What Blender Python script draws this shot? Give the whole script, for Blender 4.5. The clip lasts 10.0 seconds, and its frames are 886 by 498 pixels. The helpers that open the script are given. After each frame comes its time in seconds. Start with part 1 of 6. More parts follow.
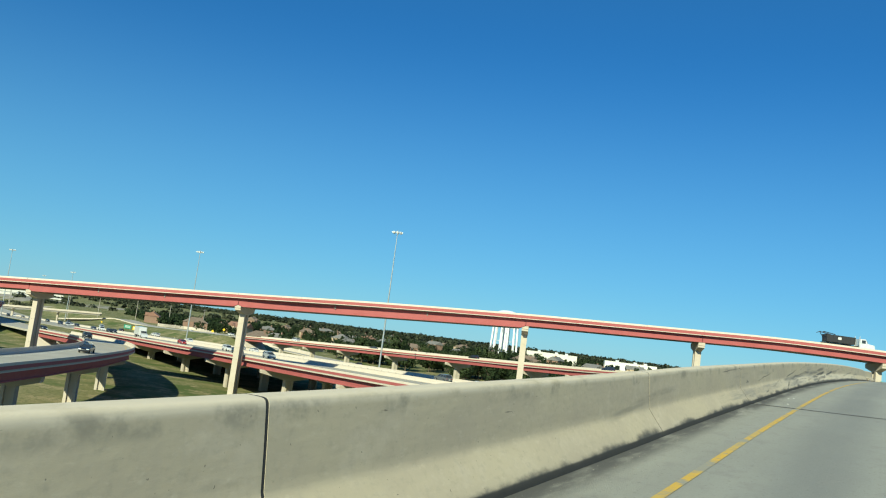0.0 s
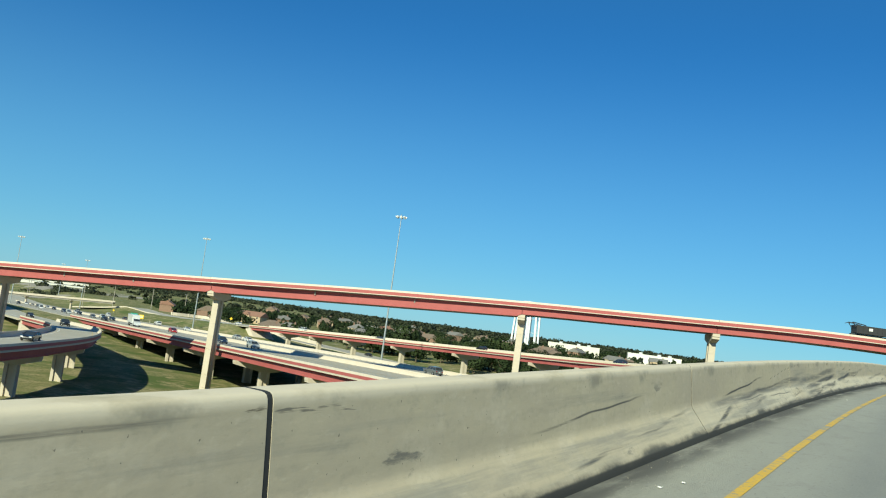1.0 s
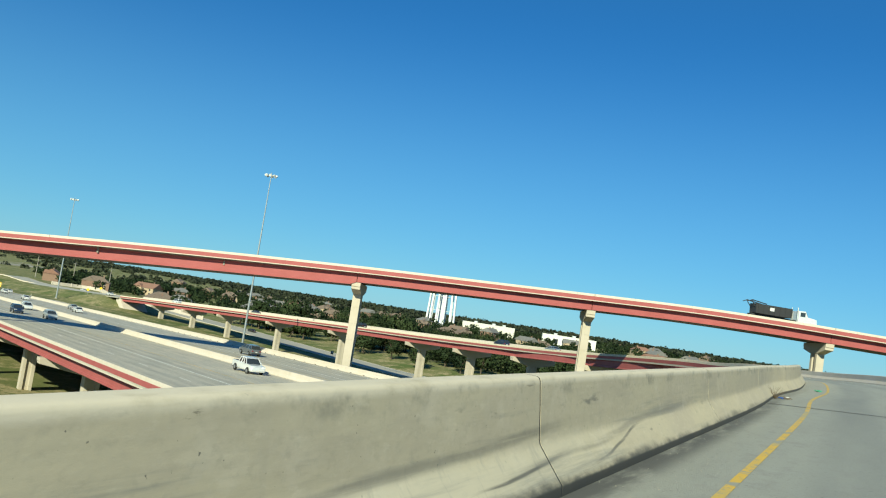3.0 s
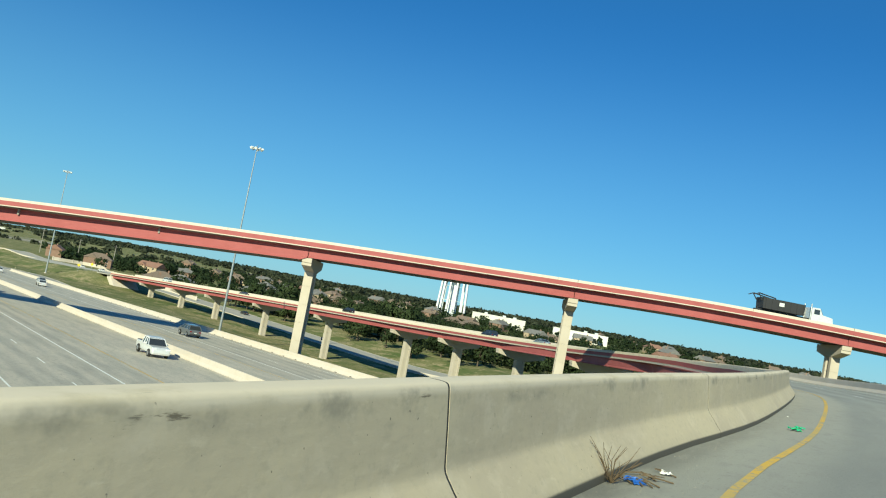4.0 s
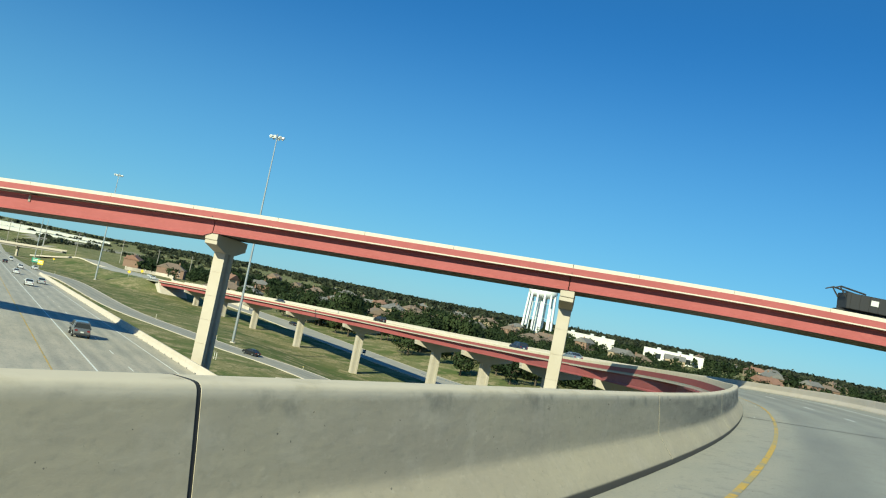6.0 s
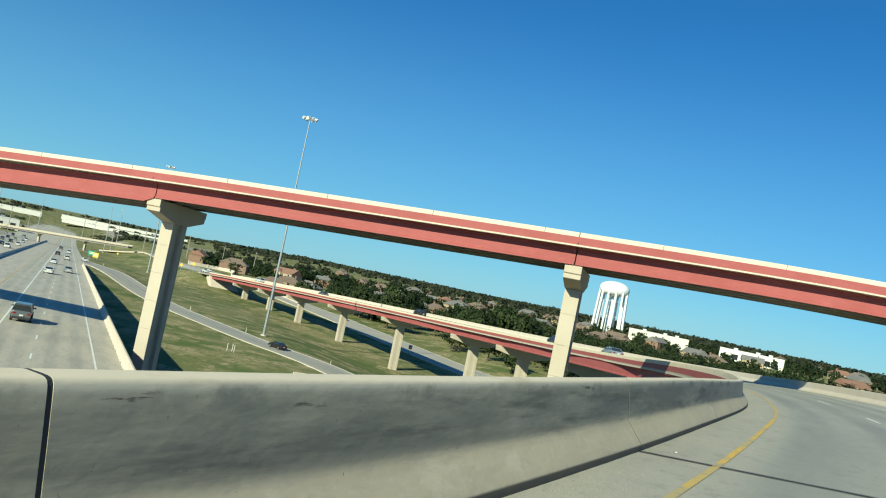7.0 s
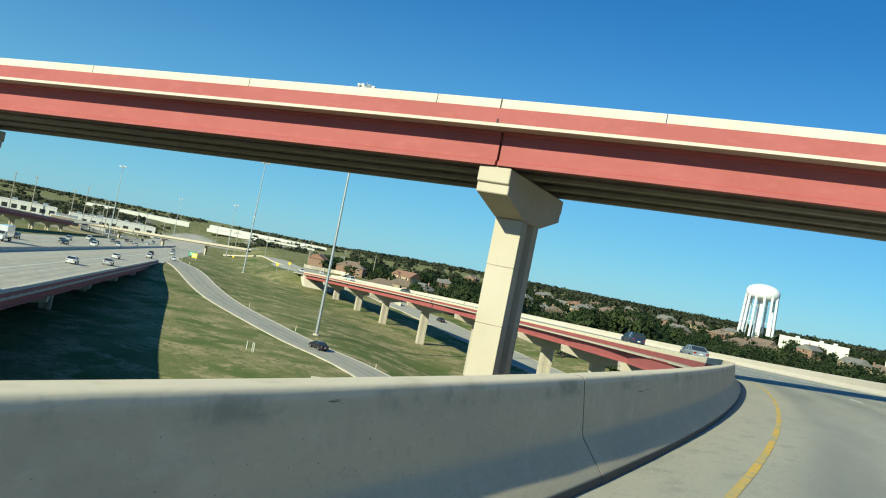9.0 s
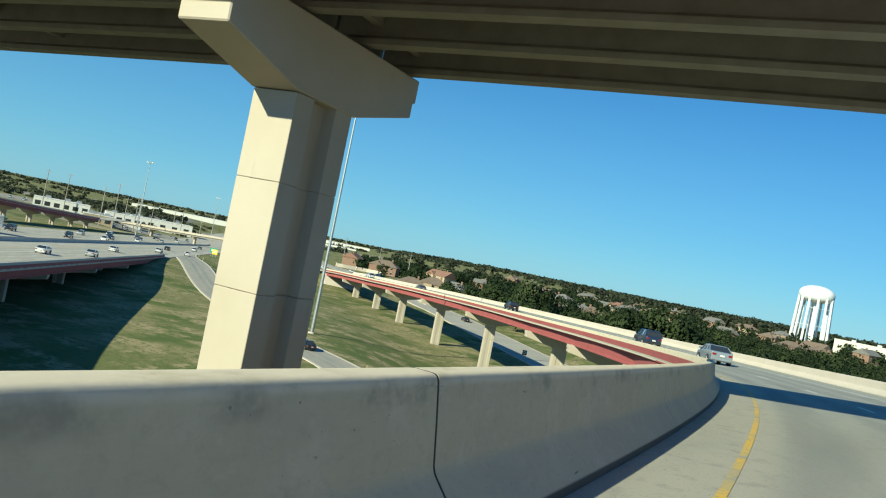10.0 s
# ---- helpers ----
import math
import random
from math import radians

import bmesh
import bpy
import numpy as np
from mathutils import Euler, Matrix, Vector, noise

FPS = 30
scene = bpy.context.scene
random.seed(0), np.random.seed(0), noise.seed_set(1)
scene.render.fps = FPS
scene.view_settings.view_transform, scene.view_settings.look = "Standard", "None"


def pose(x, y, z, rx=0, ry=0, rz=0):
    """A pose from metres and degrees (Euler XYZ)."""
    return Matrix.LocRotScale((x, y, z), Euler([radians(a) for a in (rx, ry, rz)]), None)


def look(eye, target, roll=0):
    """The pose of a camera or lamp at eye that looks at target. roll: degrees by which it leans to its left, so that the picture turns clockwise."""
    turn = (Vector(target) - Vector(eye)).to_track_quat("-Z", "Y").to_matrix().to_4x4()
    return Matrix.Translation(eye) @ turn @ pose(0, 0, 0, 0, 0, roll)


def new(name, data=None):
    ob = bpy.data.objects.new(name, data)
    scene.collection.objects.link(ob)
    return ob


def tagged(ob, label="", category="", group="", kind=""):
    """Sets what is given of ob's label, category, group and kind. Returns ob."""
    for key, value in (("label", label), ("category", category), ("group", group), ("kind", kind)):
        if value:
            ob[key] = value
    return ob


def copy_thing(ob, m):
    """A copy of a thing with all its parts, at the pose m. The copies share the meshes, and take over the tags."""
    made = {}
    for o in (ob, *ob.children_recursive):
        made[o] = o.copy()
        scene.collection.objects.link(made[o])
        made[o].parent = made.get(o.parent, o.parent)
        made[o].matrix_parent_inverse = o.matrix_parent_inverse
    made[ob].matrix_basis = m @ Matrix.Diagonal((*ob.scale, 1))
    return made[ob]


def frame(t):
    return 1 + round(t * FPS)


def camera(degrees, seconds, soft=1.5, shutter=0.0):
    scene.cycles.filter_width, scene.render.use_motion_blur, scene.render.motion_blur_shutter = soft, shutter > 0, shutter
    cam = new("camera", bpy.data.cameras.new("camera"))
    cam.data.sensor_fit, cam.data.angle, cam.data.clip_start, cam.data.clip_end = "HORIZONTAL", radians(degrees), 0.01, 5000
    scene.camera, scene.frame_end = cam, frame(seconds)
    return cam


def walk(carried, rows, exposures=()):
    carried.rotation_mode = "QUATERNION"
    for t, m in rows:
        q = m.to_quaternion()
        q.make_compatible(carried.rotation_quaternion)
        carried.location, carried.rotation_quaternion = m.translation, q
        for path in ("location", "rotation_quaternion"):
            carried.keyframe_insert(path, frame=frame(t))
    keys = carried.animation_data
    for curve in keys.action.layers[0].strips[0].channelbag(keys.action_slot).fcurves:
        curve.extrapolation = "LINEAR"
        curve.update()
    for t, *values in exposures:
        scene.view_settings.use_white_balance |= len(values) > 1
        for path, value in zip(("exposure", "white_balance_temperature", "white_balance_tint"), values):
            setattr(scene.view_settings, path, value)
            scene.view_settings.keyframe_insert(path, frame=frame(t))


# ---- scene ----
cam = camera(54.5, 10.0, 1.15)
PATH = [
    (0, (2.258, 2.596, 17.511), (2.224, 4.585, 17.718), 7.5),
    (0.5, (5.763, 10.089, 17.829), (5.704, 12.079, 18.021), 7.4),
    (1, (9.343, 17.587, 18.149), (9.249, 19.577, 18.327), 7.8),
    (1.5, (13.113, 25.224, 18.509), (13.054, 27.218, 18.649), 8.0),
    (2, (16.959, 33.018, 18.817), (16.959, 35.013, 18.966), 7.9),
    (2.5, (21.132, 40.578, 19.143), (21.184, 42.571, 19.303), 8.2),
    (4, (33.527, 63.533, 19.760), (33.557, 65.529, 19.884), 10.8),
    (4.5, (37.761, 71.257, 19.947), (37.606, 73.247, 20.079), 11.4),
    (5, (41.766, 78.897, 20.046), (41.564, 80.880, 20.220), 10.1),
    (5.5, (45.783, 86.564, 20.188), (45.609, 88.552, 20.328), 11.3),
    (7, (55.843, 110.824, 20.059), (55.466, 112.787, 20.143), 11.8),
    (7.5, (58.442, 118.770, 20.032), (57.947, 120.708, 20.065), 12.2),
    (8, (60.629, 127.129, 19.962), (60.034, 129.038, 19.990), 12.0),
    (8.5, (62.315, 135.940, 19.748), (61.681, 137.836, 19.794), 11.5),
    (9, (63.683, 144.854, 19.478), (62.987, 146.728, 19.513), 11.4),
    (9.5, (64.571, 154.238, 19.284), (63.823, 156.093, 19.309), 11.6),
    (10, (64.970, 163.679, 19.003), (64.173, 165.513, 19.021), 11.5),
]
walk(cam, [(t, look(eye, target, roll)) for t, eye, target, roll in PATH],
     [(0, 0.46, 6780, -17), (6.6, 0.48, 6780, -17), (7.8, 0.53, 6780, -17), (8.6, 0.54, 6780, -17), (10, 0.55, 6780, -17)])

# ---- world and sun ----
SUN_EL, SUN_AZ = radians(27.5), radians(180 + 17.4)
SUN_X, SUN_Y = math.sin(SUN_AZ), math.cos(SUN_AZ)
world = bpy.data.worlds.new("world")
scene.world = world
world.use_nodes = True
wn = world.node_tree.nodes
sky = wn.new("ShaderNodeTexSky")
sky.sky_type, sky.sun_disc = "NISHITA", False
sky.sun_elevation, sky.sun_rotation = SUN_EL, SUN_AZ
sky.altitude, sky.air_density, sky.dust_density, sky.ozone_density = 0.0, 0.8, 0.1, 10.0
wn["Background"].inputs["Strength"].default_value = 0.085
deep = wn.new("ShaderNodeHueSaturation")
deep.inputs["Hue"].default_value, deep.inputs["Saturation"].default_value = 0.506, 1.12
world.node_tree.links.new(sky.outputs["Color"], deep.inputs["Color"])
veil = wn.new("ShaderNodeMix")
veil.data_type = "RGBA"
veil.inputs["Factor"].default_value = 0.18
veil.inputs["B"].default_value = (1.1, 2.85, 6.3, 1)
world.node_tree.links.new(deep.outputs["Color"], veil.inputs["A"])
# pale haze low over the horizon
place = wn.new("ShaderNodeTexCoord")
parts_ = wn.new("ShaderNodeSeparateXYZ")
world.node_tree.links.new(place.outputs["Generated"], parts_.inputs[0])
low_sky = wn.new("ShaderNodeMapRange")
low_sky.interpolation_type = "SMOOTHSTEP"
for key, value in (("From Min", -0.02), ("From Max", 0.36), ("To Min", 0.52), ("To Max", 0.0)):
    low_sky.inputs[key].default_value = value
world.node_tree.links.new(parts_.outputs["Z"], low_sky.inputs["Value"])
haze = wn.new("ShaderNodeMix")
haze.data_type = "RGBA"
haze.inputs["B"].default_value = (2.3, 4.7, 6.9, 1)
world.node_tree.links.new(low_sky.outputs[0], haze.inputs["Factor"])
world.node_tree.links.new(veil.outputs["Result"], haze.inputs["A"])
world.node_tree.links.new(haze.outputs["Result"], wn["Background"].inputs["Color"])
sun_data = bpy.data.lights.new("sun", "SUN")
sun_data.energy, sun_data.angle, sun_data.color = 5.0, radians(0.53), (1.0, 0.90, 0.78)
sun = new("sun", sun_data)
sun.matrix_world = look((0, 0, 60), (-SUN_X, -SUN_Y, 60 - math.tan(SUN_EL)))


# ---- materials ----
def material(name, base, rough=0.8, metal=0.0, spots=(), bump=0.0, bump_scale=30.0, spec=0.5, uv=False):
    """Procedural surface. spots: rows of (noise scale, colour, low, high, stretch x/y/z)."""
    m = bpy.data.materials.new(name)
    m.use_nodes = True
    n, l = m.node_tree.nodes, m.node_tree.links
    b = n["Principled BSDF"]
    b.inputs["Roughness"].default_value, b.inputs["Metallic"].default_value = rough, metal
    b.inputs["Specular IOR Level"].default_value = spec
    place = n.new("ShaderNodeTexCoord").outputs["UV"] if uv else n.new("ShaderNodeNewGeometry").outputs["Position"]
    last = n.new("ShaderNodeRGB")
    last.outputs[0].default_value = (*base, 1)
    colour = last.outputs[0]
    for scale, tint, low, high, stretch in spots:
        mp = n.new("ShaderNodeMapping")
        mp.inputs["Scale"].default_value = stretch
        l.new(place, mp.inputs["Vector"])
        tex = n.new("ShaderNodeTexNoise")
        tex.inputs["Scale"].default_value, tex.inputs["Detail"].default_value, tex.inputs["Roughness"].default_value = scale, 6, 0.62
        l.new(mp.outputs[0], tex.inputs["Vector"])
        ramp = n.new("ShaderNodeMapRange")
        ramp.inputs["From Min"].default_value, ramp.inputs["From Max"].default_value = low, high
        l.new(tex.outputs["Fac"], ramp.inputs["Value"])
        mix = n.new("ShaderNodeMix")
        mix.data_type = "RGBA"
        l.new(ramp.outputs[0], mix.inputs["Factor"])
        l.new(colour, mix.inputs["A"])
        mix.inputs["B"].default_value = (*tint, 1)
        colour = mix.outputs["Result"]
    l.new(colour, b.inputs["Base Color"])
    if bump:
        tex = n.new("ShaderNodeTexNoise")
        tex.inputs["Scale"].default_value, tex.inputs["Detail"].default_value = bump_scale, 5
        l.new(place, tex.inputs["Vector"])
        bp = n.new("ShaderNodeBump")
        bp.inputs["Strength"].default_value, bp.inputs["Distance"].default_value = bump, 0.03
        l.new(tex.outputs["Fac"], bp.inputs["Height"])
        l.new(bp.outputs[0], b.inputs["Normal"])
    return m


ALL = (1, 1, 1)
RED = material("weathered red bridge paint", (0.34, 0.087, 0.088), 0.75, spots=[(0.4, (0.305, 0.074, 0.072), 0.4, 0.7, ALL), (2.5, (0.39, 0.112, 0.103), 0.52, 0.85, (0.5, 0.5, 1.5))], bump=0.08)
CREAM = material("cream coated concrete", (0.58, 0.51, 0.435), 0.85, spots=[(0.5, (0.54, 0.47, 0.38), 0.4, 0.7, ALL), (3, (0.45, 0.39, 0.31), 0.58, 0.85, (1, 1, 0.3))], bump=0.1)
PIER = material("pier concrete", (0.50, 0.437, 0.36), 0.88, spots=[(0.35, (0.45, 0.39, 0.305), 0.35, 0.7, ALL), (2.5, (0.41, 0.355, 0.28), 0.6, 0.85, (1, 1, 0.2))], bump=0.12)
BEAM = material("grey beam concrete", (0.27, 0.25, 0.222), 0.9, spots=[(1.5, (0.21, 0.19, 0.165), 0.4, 0.75, ALL)], bump=0.1)
PAVE = material("highway concrete pavement", (0.45, 0.415, 0.35), 0.85, spots=[(0.12, (0.38, 0.355, 0.30), 0.35, 0.7, ALL), (2.5, (0.30, 0.29, 0.26), 0.6, 0.9, ALL)], bump=0.06)
GRASS = material("mown grass", (0.155, 0.165, 0.066), 1.0, spots=[(0.018, (0.29, 0.25, 0.13), 0.42, 0.62, ALL), (0.07, (0.10, 0.135, 0.042), 0.47, 0.60, ALL), (0.16, (0.34, 0.285, 0.16), 0.50, 0.60, ALL), (1.1, (0.12, 0.14, 0.055), 0.5, 0.64, ALL), (4, (0.08, 0.095, 0.04), 0.54, 0.70, ALL)], bump=0.8, bump_scale=1.6, spec=0.1)
STEEL = material("galvanised steel", (0.48, 0.50, 0.50), 0.45, 0.8, spots=[(3, (0.38, 0.40, 0.40), 0.4, 0.7, ALL)])
WHITE = material("white road paint", (0.78, 0.78, 0.74), 0.7, spots=[(4, (0.45, 0.44, 0.40), 0.55, 0.75, ALL)])
YELLOW = material("worn yellow road paint", (0.66, 0.42, 0.06), 0.7, spots=[(0.45, (0.46, 0.37, 0.16), 0.48, 0.62, ALL), (2.2, (0.33, 0.31, 0.24), 0.54, 0.62, ALL), (14, (0.32, 0.30, 0.24), 0.54, 0.64, ALL)])


def shade(m):
    n, l = m.node_tree.nodes, m.node_tree.links
    return n, l, n["Principled BSDF"]


def noise_mask(n, l, uv, scale, stretch, turn, low, high, detail=6.0):
    mp = n.new("ShaderNodeMapping")
    mp.inputs["Scale"].default_value = (*stretch, 1)
    mp.inputs["Rotation"].default_value = (0, 0, radians(turn))
    l.new(uv, mp.inputs["Vector"])
    tex = n.new("ShaderNodeTexNoise")
    tex.inputs["Scale"].default_value, tex.inputs["Detail"].default_value, tex.inputs["Roughness"].default_value = scale, detail, 0.65
    l.new(mp.outputs[0], tex.inputs["Vector"])
    return span(n, l, tex.outputs["Fac"], low, high)


def span(n, l, value, low, high):
    r = n.new("ShaderNodeMapRange")
    r.interpolation_type = "SMOOTHSTEP"
    r.inputs["From Min"].default_value, r.inputs["From Max"].default_value = low, high
    l.new(value, r.inputs["Value"])
    return r.outputs[0]


def times(n, l, *values):
    out = values[0]
    for v in values[1:]:
        m = n.new("ShaderNodeMath")
        m.operation = "MULTIPLY"
        l.new(out, m.inputs[0])
        if isinstance(v, float):
            m.inputs[1].default_value = v
        else:
            l.new(v, m.inputs[1])
        out = m.outputs[0]
    return out


def blend(n, l, colour, tint, mask):
    mix = n.new("ShaderNodeMix")
    mix.data_type = "RGBA"
    l.new(mask, mix.inputs["Factor"])
    l.new(colour, mix.inputs["A"])
    mix.inputs["B"].default_value = (*tint, 1)
    return mix.outputs["Result"]


# smears on the barrier: from and to along it, height at both ends, half width, strength
SMEARS = ((9.5, 13.6, 0.40, 0.66, 0.07, 0.35), (27.5, 33.2, 0.38, 0.45, 0.065, 0.7), (32.0, 36.2, 0.41, 0.55, 0.055, 0.75), (35.5, 42.2, 0.42, 0.68, 0.09, 0.75), (30.0, 58.0, 0.10, 0.10, 0.09, 0.95), (35.8, 42.3, 0.18, 0.32, 0.075, 0.85), (36.5, 42.3, 0.32, 0.52, 0.08, 0.95),
          (42.3, 45.8, 0.38, 0.54, 0.06, 1.0), (43.6, 47.2, 0.46, 0.50, 0.05, 0.6), (45.0, 49.9, 0.52, 0.66, 0.05, 0.5), (50.5, 58.5, 0.28, 0.54, 0.055, 0.5), (56.0, 63.0, 0.24, 0.48, 0.05, 0.4))
STROKES = ((22.3, 25.2, 0.48, 0.66, 0.014, 0.9), (22.4, 27.1, 0.14, 0.40, 0.026, 0.95), (27.0, 29.2, 0.03, 0.34, 0.04, 0.95), (28.9, 36.4, 0.34, 0.62, 0.03, 0.85), (28.6, 32.0, 0.45, 0.66, 0.02, 0.95), (29.4, 32.0, 0.15, 0.34, 0.034, 0.95),
           (32.0, 34.6, 0.33, 0.30, 0.012, 0.8), (29.8, 31.8, 0.35, 0.36, 0.012, 0.8), (36.6, 39.4, 0.04, 0.31, 0.04, 0.95), (39.2, 42.2, 0.30, 0.56, 0.04, 0.95), (39.0, 42.2, 0.07, 0.39, 0.035, 0.95), (34.0, 37.7, 0.17, 0.39, 0.014, 0.8))
LATER = ((42.3, 48.0, 0.40, 0.64, 0.03, 0.7), (43.3, 45.2, 0.27, 0.36, 0.014, 0.8), (44.7, 46.0, 0.58, 0.66, 0.03, 0.7), (43.8, 44.5, 0.66, 0.73, 0.014, 0.95), (46.5, 48.8, 0.46, 0.62, 0.022, 0.7), (45.7, 48.5, 0.26, 0.07, 0.012, 0.7),
         (53.0, 58.0, 0.08, 0.31, 0.02, 0.8), (42.0, 44.2, 0.855, 0.87, 0.009, 0.9), (57.5, 60.5, 0.08, 0.38, 0.02, 0.7), (48.5, 50.0, 0.06, 0.24, 0.018, 0.8), (17.3, 19.4, 0.80, 0.83, 0.018, 0.9))
# a tyre's tread climbing the face in short dabs
TREAD = tuple((32.5 + 0.4 * k, 32.72 + 0.4 * k, 0.60 + 0.030 * k - 0.0006 * k * k, 0.635 + 0.030 * k - 0.0006 * k * k, 0.009, 0.75) for k in range(9))


def barrier_surface(scuff_from, scuff_to):
    """Cast concrete of the ramp barrier; the map runs along it (x) and up its face (y), in metres."""
    m = material("cast barrier concrete", (0.62, 0.55, 0.42), 0.88, spec=0.3)
    n, l, b = shade(m)
    uv = n.new("ShaderNodeTexCoord").outputs["UV"]
    cut = n.new("ShaderNodeSeparateXYZ")
    l.new(uv, cut.inputs[0])
    u, v = cut.outputs["X"], cut.outputs["Y"]
    c = n.new("ShaderNodeRGB")
    c.outputs[0].default_value = (0.555, 0.478, 0.335, 1)
    col = c.outputs[0]
    col = blend(n, l, col, (0.49, 0.42, 0.31), noise_mask(n, l, uv, 0.9, (0.6, 1.2), 0, 0.35, 0.7))
    col = blend(n, l, col, (0.62, 0.54, 0.41), times(n, l, noise_mask(n, l, uv, 2.3, (0.8, 1.0), 0, 0.5, 0.7), 0.6))
    # rain streaks and small stains
    col = blend(n, l, col, (0.47, 0.41, 0.31), times(n, l, noise_mask(n, l, uv, 2.2, (3.0, 0.3), 0, 0.52, 0.75), 0.34))
    col = blend(n, l, col, (0.38, 0.335, 0.26), times(n, l, noise_mask(n, l, uv, 7.0, (0.8, 1.0), 0, 0.58, 0.78), 0.6))
    col = blend(n, l, col, (0.41, 0.36, 0.265), times(n, l, noise_mask(n, l, uv, 15.0, (0.7, 1.0), 0, 0.50, 0.70), 0.42))
    col = blend(n, l, col, (0.68, 0.60, 0.455), times(n, l, noise_mask(n, l, uv, 11.0, (0.6, 1.3), 25, 0.55, 0.74), 0.4))
    # broad grey weathering on the upper face past the worn stretch
    old = times(n, l, span(n, l, u, scuff_to + 42, scuff_to + 56), span(n, l, u, scuff_to + 86, scuff_to + 70), span(n, l, v, 0.30, 0.52), span(n, l, v, 0.86, 0.76))
    col = blend(n, l, col, (0.29, 0.262, 0.198), times(n, l, old, noise_mask(n, l, uv, 1.1, (0.32, 2.2), 3, 0.30, 0.58, 8.0), 0.9))
    col = blend(n, l, col, (0.15, 0.14, 0.115), times(n, l, old, noise_mask(n, l, uv, 1.7, (0.30, 3.0), 4, 0.50, 0.66, 9.0), 0.6))
    # pin holes
    col = blend(n, l, col, (0.16, 0.145, 0.12), times(n, l, noise_mask(n, l, uv, 24.0, (1.0, 1.0), 0, 0.70, 0.75, 2.0), 0.85))
    # pale scraped concrete on the lower slope along the worst stretch, with fine upright chatter
    worst = times(n, l, span(n, l, u, scuff_from + 14, scuff_from + 24), span(n, l, u, scuff_to - 2, scuff_to - 14))
    slope = times(n, l, span(n, l, v, 0.10, 0.16), span(n, l, v, 0.50, 0.36))
    col = blend(n, l, col, (0.60, 0.545, 0.43), times(n, l, worst, slope, noise_mask(n, l, uv, 1.3, (0.4, 1.6), 0, 0.30, 0.55), 0.7))
    col = blend(n, l, col, (0.30, 0.285, 0.25), times(n, l, worst, slope, noise_mask(n, l, uv, 2.4, (2.6, 0.7), 12, 0.54, 0.66, 9.0), 0.5))
    # tyre scuffs: long smears, each climbing the face between two heights
    wave = n.new("ShaderNodeTexNoise")
    wave.inputs["Scale"].default_value, wave.inputs["Detail"].default_value, wave.inputs["Roughness"].default_value = 0.55, 2.5, 0.5
    l.new(uv, wave.inputs["Vector"])
    warped = n.new("ShaderNodeMath")
    warped.operation = "MULTIPLY_ADD"
    l.new(wave.outputs["Fac"], warped.inputs[0])
    warped.inputs[1].default_value = 0.14
    l.new(v, warped.inputs[2])
    low_v = n.new("ShaderNodeMath")
    low_v.operation = "SUBTRACT"
    l.new(warped.outputs[0], low_v.inputs[0])
    low_v.inputs[1].default_value = 0.07
    grain = noise_mask(n, l, uv, 1.6, (0.2, 7.0), -2.5, 0.40, 0.58, 10.0)
    patch = times(n, l, noise_mask(n, l, uv, 1.1, (0.4, 1.4), 0, 0.26, 0.50, 7.0), noise_mask(n, l, uv, 2.2, (0.16, 5.0), -3, 0.30, 0.54, 10.0))
    for s0, s1, low, high_, width, dark in SMEARS + STROKES + LATER + TREAD:
        s0, s1 = scuff_from - 8 + s0, scuff_from - 8 + s1
        rise = (high_ - low) / (s1 - s0)
        line = n.new("ShaderNodeMath")
        line.operation = "MULTIPLY_ADD"
        l.new(u, line.inputs[0])
        line.inputs[1].default_value, line.inputs[2].default_value = -rise, rise * s0 - low
        off = n.new("ShaderNodeMath")
        off.operation = "ADD"
        l.new(low_v.outputs[0], off.inputs[0])
        l.new(line.outputs[0], off.inputs[1])
        near = times(n, l, span(n, l, off.outputs[0], width, width * 0.2), span(n, l, off.outputs[0], -width, -width * 0.2))
        ends = times(n, l, span(n, l, u, s0, s0 + (s1 - s0) * 0.2), span(n, l, u, s1, s1 - (s1 - s0) * 0.2))
        tint = (0.07, 0.07, 0.07) if width < 0.05 else (0.11, 0.109, 0.105)
        col = blend(n, l, col, tint, times(n, l, near, ends, grain if width < 0.05 else patch, dark) if width > 0.0135 else times(n, l, near, ends, dark))
    where = times(n, l, span(n, l, u, scuff_from, scuff_from + 14), span(n, l, u, scuff_to + 4, scuff_to - 8), span(n, l, v, 0.80, 0.62), span(n, l, v, 0.05, 0.18))
    col = blend(n, l, col, (0.24, 0.232, 0.21), times(n, l, noise_mask(n, l, uv, 0.9, (0.16, 3.2), -3.5, 0.50, 0.64, 10.0), where, patch, 0.7))
    col = blend(n, l, col, (0.11, 0.11, 0.108), times(n, l, noise_mask(n, l, uv, 1.1, (0.55, 1.9), -24, 0.62, 0.67, 8.0), where, patch, 0.75))
    # a few thin scratches everywhere
    col = blend(n, l, col, (0.13, 0.12, 0.105), times(n, l, noise_mask(n, l, uv, 1.6, (0.4, 6.0), -16, 0.70, 0.73, 5.0), 0.8))
    # road film at the foot, with an uneven upper edge
    edge = n.new("ShaderNodeMath")
    edge.operation = "ADD"
    l.new(v, edge.inputs[0])
    l.new(times(n, l, noise_mask(n, l, uv, 1.5, (0.5, 1.0), 0, 0.25, 0.75), -0.13), edge.inputs[1])
    col = blend(n, l, col, (0.085, 0.083, 0.076), times(n, l, span(n, l, edge.outputs[0], 0.10, 0.0), span(n, l, u, scuff_to + 16, scuff_to - 10), 0.95))
    # near-black band on the upright toe: the shade there, put into the colour
    col = blend(n, l, col, (0.06, 0.058, 0.053), times(n, l, span(n, l, v, 0.105, 0.08), 0.9))
